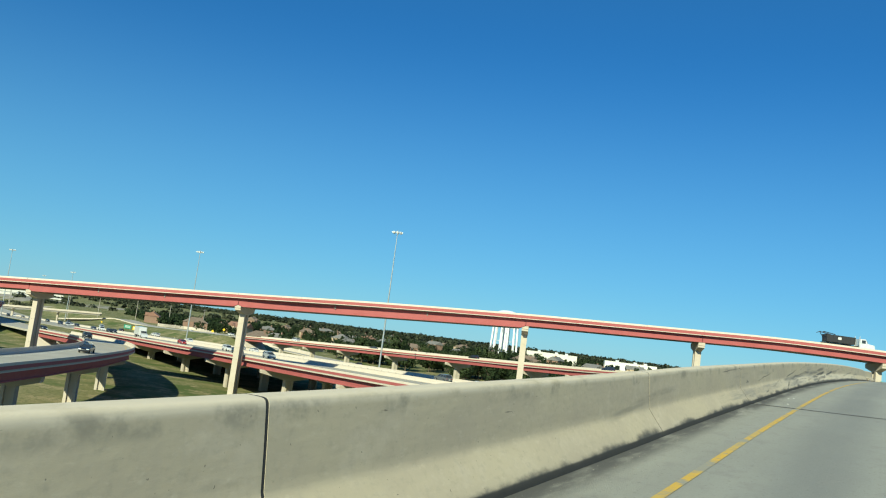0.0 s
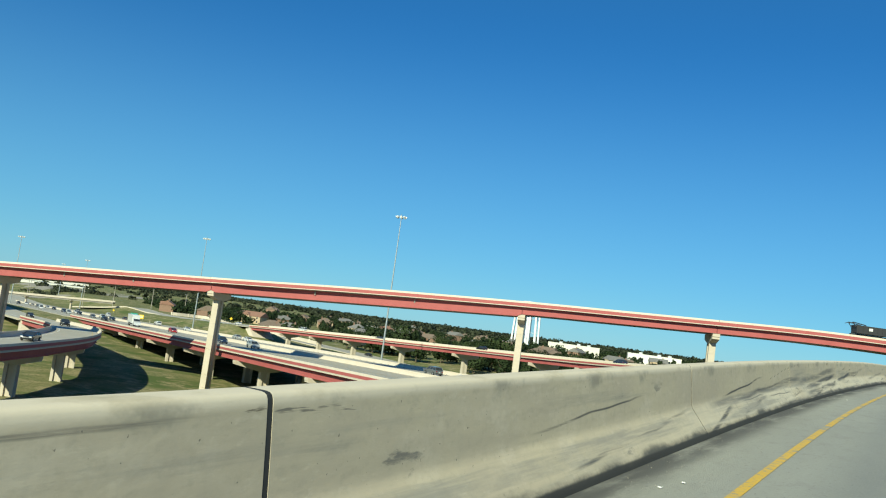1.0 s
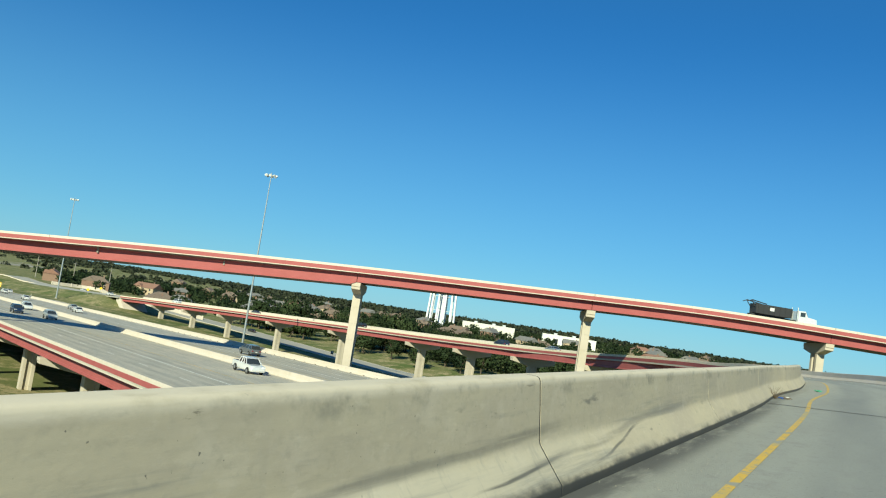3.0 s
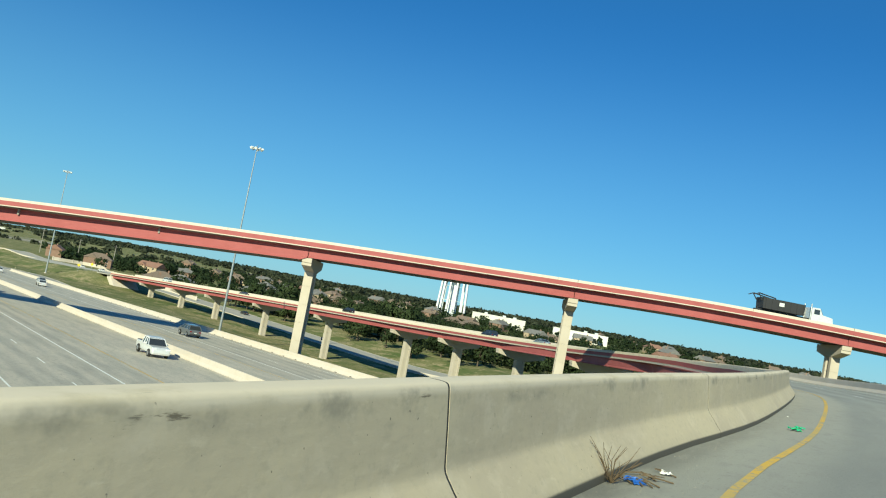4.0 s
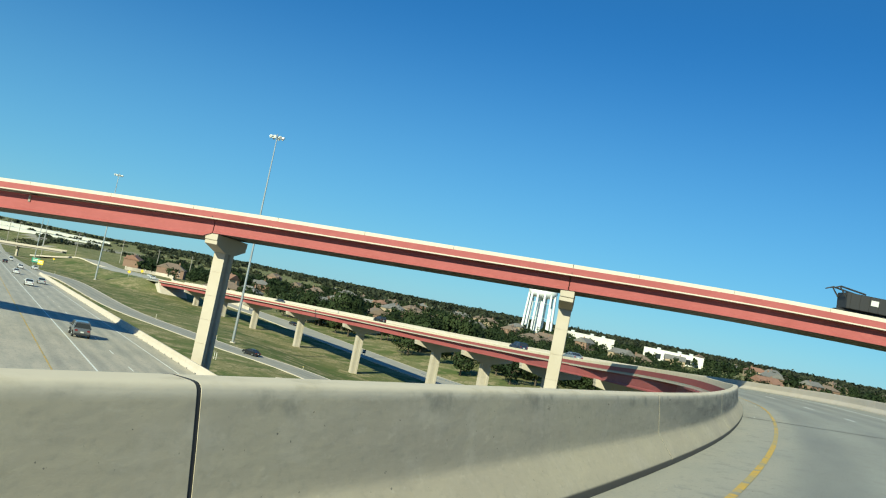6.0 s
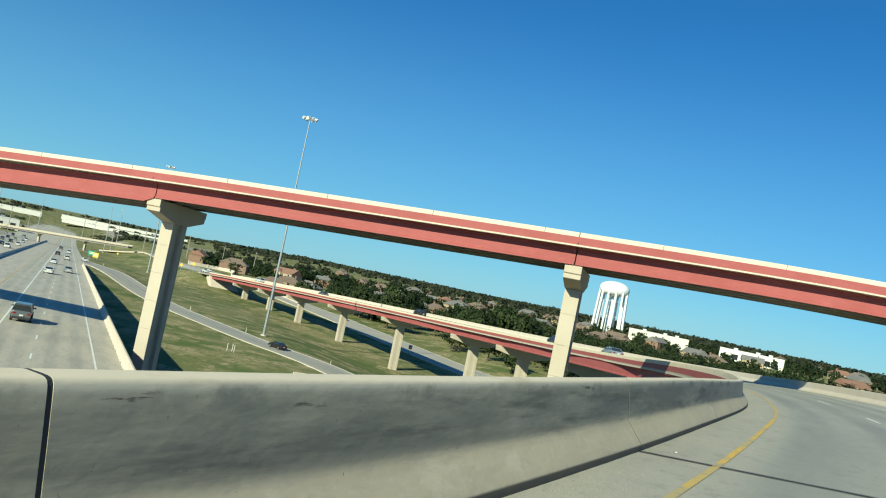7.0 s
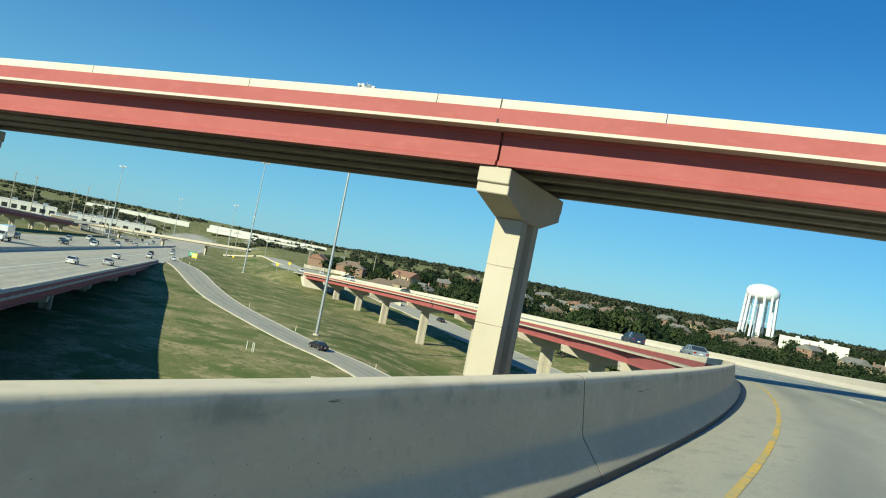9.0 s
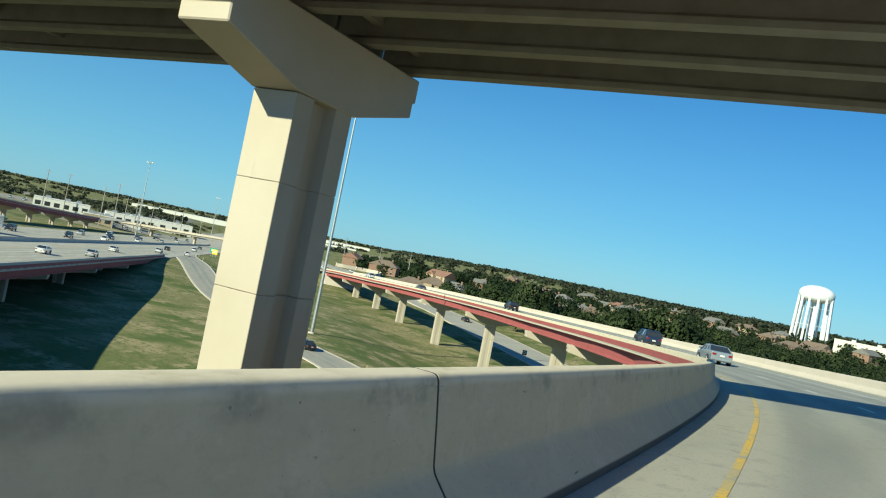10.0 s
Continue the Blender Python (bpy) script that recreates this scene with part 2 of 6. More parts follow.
    # spalled spots along the upper edge
    col = blend(n, l, col, (0.12, 0.10, 0.07), times(n, l, span(n, l, v, 0.74, 0.78), span(n, l, v, 0.86, 0.83), noise_mask(n, l, uv, 3.2, (0.35, 2.0), 0, 0.63, 0.67, 8.0), 0.85))
    # paler top, the sun's brightness on it put into the colour
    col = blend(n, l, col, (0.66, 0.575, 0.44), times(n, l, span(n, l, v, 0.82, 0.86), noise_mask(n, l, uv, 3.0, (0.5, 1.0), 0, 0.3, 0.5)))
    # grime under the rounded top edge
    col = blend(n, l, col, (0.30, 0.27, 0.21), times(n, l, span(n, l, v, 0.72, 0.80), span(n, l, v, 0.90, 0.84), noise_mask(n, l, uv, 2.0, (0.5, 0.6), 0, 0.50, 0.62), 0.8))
    l.new(col, b.inputs["Base Color"])
    h = n.new("ShaderNodeMath")
    h.operation = "ADD"
    l.new(times(n, l, noise_mask(n, l, uv, 2.6, (0.35, 1.2), 0, 0.25, 0.75, 3.0), 0.8), h.inputs[0])
    l.new(times(n, l, noise_mask(n, l, uv, 20.0, (0.6, 1.2), 0, 0.2, 0.8), 0.16), h.inputs[1])
    h2 = n.new("ShaderNodeMath")
    h2.operation = "ADD"
    l.new(h.outputs[0], h2.inputs[0])
    l.new(times(n, l, noise_mask(n, l, uv, 2.2, (0.5, 1.3), 8, 0.25, 0.75, 4.0), span(n, l, u, scuff_to + 26, scuff_to + 48), 0.7), h2.inputs[1])
    h = h2
    bp = n.new("ShaderNodeBump")
    bp.inputs["Strength"].default_value, bp.inputs["Distance"].default_value = 0.40, 0.009
    l.new(h.outputs[0], bp.inputs["Height"])
    l.new(bp.outputs[0], b.inputs["Normal"])
    return m


def ramp_surface(name, tracks=(2.55, 4.35, 6.0, 7.7), gutter=0.0, base=(0.345, 0.338, 0.287), wear=1.0):
    """Worn ramp pavement; the map runs along it (x) and across (y, with 0.69 at the left gutter)."""
    m = material(name, (0.26, 0.25, 0.22), 0.8)
    n, l, b = shade(m)
    uv = n.new("ShaderNodeTexCoord").outputs["UV"]
    cut = n.new("ShaderNodeSeparateXYZ")
    l.new(uv, cut.inputs[0])
    v = cut.outputs["Y"]
    c = n.new("ShaderNodeRGB")
    c.outputs[0].default_value = (*base, 1)
    col = c.outputs[0]
    col = blend(n, l, col, (0.295, 0.288, 0.247), times(n, l, noise_mask(n, l, uv, 0.5, (0.25, 1.2), 0, 0.35, 0.7), wear))
    if gutter > 0:
        col = blend(n, l, col, (0.43, 0.395, 0.315), times(n, l, span(n, l, v, 2.3, 1.7), span(n, l, cut.outputs["X"], gutter + 70, gutter + 110), noise_mask(n, l, uv, 0.7, (0.3, 1.0), 0, 0.2, 0.6), 0.75))
    for x in tracks:
        track = times(n, l, span(n, l, v, x - 0.7, x - 0.15), span(n, l, v, x + 0.7, x + 0.15))
        col = blend(n, l, col, (0.20, 0.20, 0.184), times(n, l, track, noise_mask(n, l, uv, 0.6, (0.12, 0.8), 0, 0.2, 0.75), 0.75 * wear))
    col = blend(n, l, col, (0.26, 0.25, 0.22), times(n, l, noise_mask(n, l, uv, 3.0, (0.7, 1.0), 0, 0.50, 0.68), 0.6))
    col = blend(n, l, col, (0.50, 0.48, 0.42), times(n, l, noise_mask(n, l, uv, 40.0, (1, 1), 0, 0.58, 0.72), 0.6))
    col = blend(n, l, col, (0.15, 0.145, 0.13), times(n, l, noise_mask(n, l, uv, 22.0, (1, 1), 0, 0.56, 0.70), 0.7))
    if gutter > 0:
        col = blend(n, l, col, (0.10, 0.097, 0.088), times(n, l, span(n, l, v, 1.12, 0.80), noise_mask(n, l, uv, 1.6, (0.30, 1.6), 0, 0.28, 0.54), span(n, l, cut.outputs["X"], gutter + 95, gutter + 60)))
    l.new(col, b.inputs["Base Color"])
    bp = n.new("ShaderNodeBump")
    bp.inputs["Strength"].default_value, bp.inputs["Distance"].default_value = 0.5, 0.006
    l.new(noise_mask(n, l, uv, 60.0, (1, 1), 0, 0.2, 0.8), bp.inputs["Height"])
    l.new(bp.outputs[0], b.inputs["Normal"])
    return m


# ---- helpers for shapes ----
def part(name, mesh, mat, parent=None, label=""):
    """Links a mesh (or bmesh) as one object under a thing."""
    if isinstance(mesh, bmesh.types.BMesh):
        bm, mesh = mesh, bpy.data.meshes.new(name)
        bm.to_mesh(mesh)
        bm.free()
    if mat is not None and not mesh.materials:
        mesh.materials.append(mat)
    ob = new(name, mesh)
    if parent is not None:
        ob.parent = parent
    return tagged(ob, label=label)


def thing(name, label, category, group="", kind="", at=None):
    ob = new(name)
    ob.empty_display_size = 0.2
    if at is not None:
        ob.matrix_basis = at
    return tagged(ob, label, category, group, kind)


def spline(points, step=2.0):
    """Even points along a smooth curve through control points."""
    p = [Vector(q) for q in points]
    p = [p[0] * 2 - p[1]] + p + [p[-1] * 2 - p[-2]]
    fine = []
    for a, b, c, d in zip(p, p[1:], p[2:], p[3:]):
        for k in range(24):
            u = k / 24
            fine.append(0.5 * (2 * b + (c - a) * u + (2 * a - 5 * b + 4 * c - d) * u * u + (3 * b - a - 3 * c + d) * u ** 3))
    fine.append(p[-2])
    arr = np.array([tuple(v) for v in fine])
    s = np.r_[0, np.cumsum(np.linalg.norm(np.diff(arr[:, :2], axis=0), axis=1))]
    n = max(2, int(round(s[-1] / step)))
    t = np.linspace(0, s[-1], n + 1)
    return np.c_[[np.interp(t, s, arr[:, i]) for i in range(3)]].T, t


class Line:
    """A road's reference line, with its direction, its right side and its crossfall at each length."""

    def __init__(self, points, step=2.0, fall=0.0):
        self.p, self.s = spline(points, step)
        d = np.gradient(self.p[:, :2], axis=0)
        d /= np.linalg.norm(d, axis=1)[:, None]
        self.d, self.r = d, np.c_[d[:, 1], -d[:, 0]]
        self.fall = fall if callable(fall) else (lambda s: fall)
        self.length = self.s[-1]

    def at(self, s, across=0.0, up=0.0, banked=True):
        p = np.array([np.interp(s, self.s, self.p[:, i]) for i in range(3)])
        r = np.array([np.interp(s, self.s, self.r[:, i]) for i in range(2)])
        r /= np.linalg.norm(r)
        z = p[2] + up + (self.fall(s) * across if banked else 0)
        return Vector((p[0] + r[0] * across, p[1] + r[1] * across, z))

    def heading(self, s):
        r = [np.interp(s, self.s, self.r[:, i]) for i in range(2)]
        return math.atan2(r[1], r[0])

    def near(self, x, y):
        t = np.arange(0, self.s[-1], 0.1)
        return t[np.argmin(np.hypot(np.interp(t, self.s, self.p[:, 0]) - x, np.interp(t, self.s, self.p[:, 1]) - y))]


def sweep(name, line, s0, s1, profile, closed=False, base=None, step=2.0, banked=True, soft=False):
    """A mesh that carries a profile of (across, up) along a line. base: across at which the crossfall sets the height of the whole profile."""
    n = max(1, int(math.ceil((s1 - s0) / step)))
    verts, uvs, faces = [], [], []
    k = len(profile)
    run = [0.0]
    for a, b in zip(profile, profile[1:]):
        run.append(run[-1] + math.dist(a, b))
    for i in range(n + 1):
        s = s0 + (s1 - s0) * i / n
        for j, (x, z) in enumerate(profile):
            lift = line.fall(s) * (base if base is not None else x) if banked else 0
            v = line.at(s, x - (line.fall(s) * z if base is not None else 0), z, False)
            verts.append((v.x, v.y, v.z + lift))
            uvs.append((s, run[j]))
    m = k if closed else k - 1
    for i in range(n):
        for j in range(m):
            a, b = i * k + j, i * k + (j + 1) % k
            faces.append((a, b, b + k, a + k))
    if closed:
        faces.append(tuple(range(k - 1, -1, -1)))
        faces.append(tuple(n * k + j for j in range(k)))
    me = bpy.data.meshes.new(name)
    me.from_pydata(verts, [], faces)
    if soft:
        me.polygons.foreach_set("use_smooth", [len(f) == 4 for f in faces])
        me.set_sharp_from_angle(angle=radians(38))
    layer = me.uv_layers.new(name="UVMap")
    co = np.array(uvs, dtype=np.float32)
    idx = np.zeros(len(me.loops), dtype=np.int32)
    me.loops.foreach_get("vertex_index", idx)
    layer.data.foreach_set("uv", co[idx].ravel())
    return me


def box(bm, x0, x1, y0, y1, z0, z1):
    v = [bm.verts.new(c) for c in ((x0, y0, z0), (x1, y0, z0), (x1, y1, z0), (x0, y1, z0), (x0, y0, z1), (x1, y0, z1), (x1, y1, z1), (x0, y1, z1))]
    for f in ((0, 3, 2, 1), (4, 5, 6, 7), (0, 1, 5, 4), (1, 2, 6, 5), (2, 3, 7, 6), (3, 0, 4, 7)):
        bm.faces.new([v[i] for i in f])
    return v


def prism(bm, outline, y0, y1, axis="y"):
    """An outline of (a, z) pushed along y (or, with axis x, an outline of (b, z) along x)."""
    put = (lambda a, z, t: (a, t, z)) if axis == "y" else (lambda a, z, t: (t, a, z))
    lo = [bm.verts.new(put(a, z, y0)) for a, z in outline]
    hi = [bm.verts.new(put(a, z, y1)) for a, z in outline]
    n = len(outline)
    bm.faces.new(lo)
    bm.faces.new(hi[::-1])
    for i in range(n):
        bm.faces.new((lo[i], hi[i], hi[(i + 1) % n], lo[(i + 1) % n]))
    return lo + hi


def tidy(bm, bevel=0.0, segments=1, angle=30):
    bmesh.ops.recalc_face_normals(bm, faces=bm.faces)
    if bevel:
        edges = [e for e in bm.edges if len(e.link_faces) == 2 and e.calc_face_angle(0) > radians(angle)]
        bmesh.ops.bevel(bm, geom=edges, offset=bevel, segments=segments, affect="EDGES", profile=0.7)
    return bm


def bar(bm, a, b, r0, r1=None, sides=8):
    """A tapered round bar from a to b."""
    a, b = Vector(a), Vector(b)
    q = (b - a).to_track_quat("Z", "Y")
    r1 = r0 if r1 is None else r1
    lo, hi = [], []
    for i in range(sides):
        w = 2 * math.pi * i / sides
        o = Vector((math.cos(w), math.sin(w), 0))
        lo.append(bm.verts.new(a + q @ (o * r0)))
        hi.append(bm.verts.new(b + q @ (o * r1)))
    for i in range(sides):
        bm.faces.new((lo[i], lo[(i + 1) % sides], hi[(i + 1) % sides], hi[i]))
    bm.faces.new(lo[::-1])
    bm.faces.new(hi)


# ---- the lines of the roads ----
# ramp: upper edge of the left barrier's inner face
TOP = [(-53, -105, 13.6), (-26.2, -50.6, 15.2), (-0.15, 3.56, 16.99), (7.26, 18.53, 17.66), (15.14, 33.88, 18.36), (23.53, 49.22, 18.92),
       (31.93, 64.54, 19.28), (35.87, 72.28, 19.4), (40.14, 79.79, 19.56), (47.52, 95.28, 19.71), (53.37, 111.31, 19.48), (57.98, 127.83, 19.31),
       (61.63, 144.98, 18.92), (63.32, 162.85, 18.57), (62.98, 186.64, 17.72), (60.21, 210.26, 16.59), (53.68, 233.36, 15.48), (44, 256, 14.45),
       (32.5, 277.5, 13.5), (20, 298, 12.65), (7, 318, 11.85), (-7, 337.5, 11), (-22, 356.5, 10.2), (-38, 374.5, 9.4),
       (-54, 392, 8.5), (-71, 410, 7.65), (-88, 427.5, 6.8), (-100, 439.5, 6.1), (-128, 470, 4.7), (-160, 512, 3.1),
       (-190, 558, 1.6), (-206, 586, 0.9)]
CREST = Line(TOP, 2.0)
FOOT = [CREST.at(CREST.near(x, y), 0.239) for x, y, z in TOP]
RAMP = Line([(q.x, q.y, z - 0.80) for q, (x, y, z) in zip(FOOT, TOP)], 2.0, lambda s: 0.02 + 0.05 * min(1, max(0, (s - 130) / 90)))
RAMP_0, RAMP_T10 = RAMP.near(-0.15, 3.56), RAMP.near(63.32, 162.85)
RAMP_END = RAMP.near(-100, 439.5)
RAMP_W = 10.4
# main highway: foot of the right barrier; v runs to the right of its travel, u along it
HD = Vector((-0.56, 0.829)).normalized()


def highway_z(u):
    z = 9.29 - 0.027 * u
    return z if u < 600 else -6.91 - 1.6 * (1 - math.exp(-(u - 600) / 60))


HIGH = Line([(22.8 + HD.x * u, 169.6 + HD.y * u, highway_z(u)) for u in range(-230, 1500, 30)], 10.0)


def high(u, v=0.0, up=0.0):
    return Vector((22.8 + HD.x * u + HD.y * v, 169.6 + HD.y * u - HD.x * v, highway_z(u) + up))


# flyover: near end of the pier caps
FLY = Line([(-190, 214, 11.7), (-135, 197.6, 14.1), (-89, 187.6, 16.5), (-41.7, 179.7, 18.95), (-12, 178.2, 20.8), (17.2, 177.5, 22.28), (36, 177.0, 22.98), (52.65, 176.6, 23.58), (66, 176.9, 24.07), (76, 177.2, 24.25), (90.3, 177.8, 24.25), (130, 181, 23.9), (175, 188, 22.8), (240, 204, 20.4)], 2.0, 0.02)
# loop ramp: foot of its right barrier
LOOP = Line([(-40, 55, 8.2), (-45, 95, 8.0), (-50, 135, 7.8), (-58, 171, 7.5), (-78, 215, 6.3), (-110, 262, 4.6), (-148, 315, 3.0), (-190, 375, 2.2)], 2.0, 0.02)


# ---- the ground ----
def smooth(a, b, x):
    t = min(1.0, max(0.0, (x - a) / (b - a)))
    return t * t * (3 - 2 * t)


RAMP_DIP = [(RAMP.at(RAMP_T10 + k, 20), np.interp(k, (60, 100, 175, 216, 250, 300), (3.7, 3.7, 3.5, 2.3, 1.5, 0.5))) for k in range(60, 301, 6)]
RAMP_PTS = [(RAMP.at(s, 5), s) for s in np.arange(RAMP_END - 60, RAMP.length, 8)]


def ground_z(x, y):
    u = (x - 22.8) * HD.x + (y - 169.6) * HD.y
    v = (x - 22.8) * HD.y - (y - 169.6) * HD.x
    d = math.hypot(x - 40, y - 100)
    z = 0.5 * noise.noise((x * 0.012, y * 0.012, 0)) * smooth(40, 200, d)
    z += (10.5 * smooth(380, 820, d) + 5 * smooth(900, 2200, d)) * smooth(-320, 160, x - 0.12 * y)
    if 220 < y < 480 and -120 < x < 120:
        near, deep_ = min((math.hypot(q.x - x, q.y - y), k) for q, k in RAMP_DIP)
        z -= deep_ * math.exp(-(max(0, near - 21) / 17) ** 2)
    # hollow beside the highway bridge, where the flyover crosses it
    z -= 3.2 * math.exp(-((x - 18) ** 2 + (y - 192) ** 2) / 46 ** 2)
    # the neighbourhood climbs a low hill behind the near roofs
    turn = math.degrees(math.atan2(x - 40, y - 100))
    z += 11 * smooth(620, 1500, d) * smooth(-27, -19, turn) * (1 - smooth(-320, 160, x - 0.12 * y))
    # shallow valley along the highway, and the bank at the crossing bridge's end
    z -= 0.02 * min(420, max(0, u - 300)) * smooth(-110, -60, v) * (1 - smooth(8, 60, v)) * (1 - smooth(900, 1600, u))
    z = max(z, 2.7 - 0.11 * math.hypot(x + 242, y - 633)) if 560 < y < 720 and -310 < x < -150 else z
    # highway on its bank past the abutment
    k = smooth(150, 240, u)
    if k > 0:
        side = max(0.0, v - 3, -54 - v)
        bank = highway_z(u) - 0.12
        z = z + (bank - z) * k * (1 - smooth(0, 22 + 30 * smooth(260, 340, u), side))
    # ramp on its bank past the end wall
    if y > 380 and x < -40:
        best = min(RAMP_PTS, key=lambda q: (q[0].x - x) ** 2 + (q[0].y - y) ** 2)
        far = math.hypot(best[0].x - x, best[0].y - y)
        k = smooth(RAMP_END - 10, RAMP_END + 12, best[1])
        z += max(0, best[0].z - 0.2 - z) * k * (1 - smooth(7, 22, far))
    return z


def axis_steps(lo, hi, fine_lo, fine_hi, fine, grow=1.18):
    out = list(np.arange(fine_lo, fine_hi + 1e-6, fine))
    h, a = fine, fine_hi
    while a < hi:
        h *= grow
        a += h
        out.append(a)
    h, a = fine, fine_lo
    while a > lo:
        h *= grow
        a -= h
        out.insert(0, a)
    return out


gx, gy = axis_steps(-4600, 4600, -480, 180, 6.0), axis_steps(-3000, 4800, 40, 860, 6.0)
gv = [(x, y, ground_z(x, y)) for y in gy for x in gx]
gn = len(gx)
gf = [(j * gn + i, j * gn + i + 1, (j + 1) * gn + i + 1, (j + 1) * gn + i) for j in range(len(gy) - 1) for i in range(gn - 1)]
gm = bpy.data.meshes.new("ground")
gm.from_pydata(gv, [], gf)
gm.polygons.foreach_set("use_smooth", [True] * len(gm.polygons))
tagged(part("ground", gm, GRASS), "mown green grass ground with dry tan patches", "grass", kind="structure")

# ---- profiles ----
# barrier on the left of a road: foot at 0, road to the right
INNER = [(0, -0.02), (0, 0.07), (-0.008, 0.085), (-0.066, 0.16), (-0.128, 0.24), (-0.178, 0.305), (-0.194, 0.33), (-0.203, 0.36), (-0.207, 0.41), (-0.220, 0.57), (-0.236, 0.735), (-0.2385, 0.758), (-0.242, 0.778), (-0.249, 0.793), (-0.262, 0.801), (-0.28, 0.804), (-0.31, 0.805), (-0.37, 0.806), (-0.395, 0.803), (-0.411, 0.792), (-0.42, 0.765)]


def barrier_profile(side, edge):
    """Closed outline of a bridge barrier whose foot lies at edge; side -1: road to its right."""
    body = INNER + [(-0.42, 0.0), (-0.42, -0.02)]
    return [(edge + side * -x, z) for x, z in body]


def joined(name, meshes):
    bm = bmesh.new()
    for m in meshes:
        bm.from_mesh(m)
    out = bpy.data.meshes.new(name)
    bm.to_mesh(out)
    bm.free()
    return out


def bridge_edge(line, s0, s1, edge, side, owner, panel=8.2, gap=0.02, name="barrier", step=2.0, pieces=True, mat=None, cuts=None, wide=()):
    """A barrier in panels, its red band and the cream slab edge on the outside."""
    holder = owner
    meshes = []
    cuts = cuts or [*np.arange(s0, s1 - 0.5, panel), s1]
    for s, e in zip(cuts, cuts[1:]):
        me = sweep(name + "_panel", line, s, e - (0.036 if wide and min(abs(e - k) for k in wide) < 1 else gap), barrier_profile(side, edge), True, base=edge, step=step, soft=True)
        if pieces:
            part(name + "_panel", me, mat or CREAM, holder)
        else:
            meshes.append(me)
    if meshes:
        part(name, joined(name, meshes), mat or CREAM, holder)
    o = edge + side * 0.42
    band = [(o, -0.135), (o + side * 0.012, -0.135), (o + side * 0.012, 0.45), (o, 0.45)]
    part("red_band", sweep("red_band", line, s0, s1, band, True, base=edge, step=step), RED, holder, "red painted band on the outer face")
    lip = [(o - side * 0.1, -0.26), (o + side * 0.05, -0.26), (o + side * 0.05, -0.14), (o - side * 0.1, -0.14)]
    part("slab_edge", sweep("slab_edge", line, s0, s1, lip, True, base=edge, step=step), CREAM, holder)


def girder(name, a, b, depth, mat, owner, flange=0.5, web=0.22, chamfer=0.0, crop=0.0):
    """One straight beam between two points at its top, with a bottom flange."""
    a, b = Vector(a), Vector(b)
    d = (b - a).normalized()
    a, b = a + d * crop, b - d * crop
    r = Vector((d.y, -d.x, 0)).normalized()
    prof = [(-flange / 2, 0), (flange / 2, 0), (flange / 2, -0.1), (web / 2, -0.16), (web / 2, -depth + 0.24), (flange / 2, -depth + 0.14), (flange / 2, -depth), (-flange / 2, -depth), (-flange / 2, -depth + 0.14), (-web / 2, -depth + 0.24), (-web / 2, -0.16), (-flange / 2, -0.1)]
    bm = bmesh.new()
    rings = []
    for p, k in ((a, 1 if not chamfer else (depth - chamfer) / depth), (a + d * 0.9, 1), (b - d * 0.9, 1), (b, 1 if not chamfer else (depth - chamfer) / depth)):
        rings.append([bm.verts.new(p + r * x + Vector((0, 0, z * k))) for x, z in prof])
    n = len(prof)
    for q, w in zip(rings, rings[1:]):
        for i in range(n):
            bm.faces.new((q[i], q[(i + 1) % n], w[(i + 1) % n], w[i]))
    bm.faces.new(rings[0][::-1])
    bm.faces.new(rings[-1])
    return part(name, tidy(bm), mat, owner)


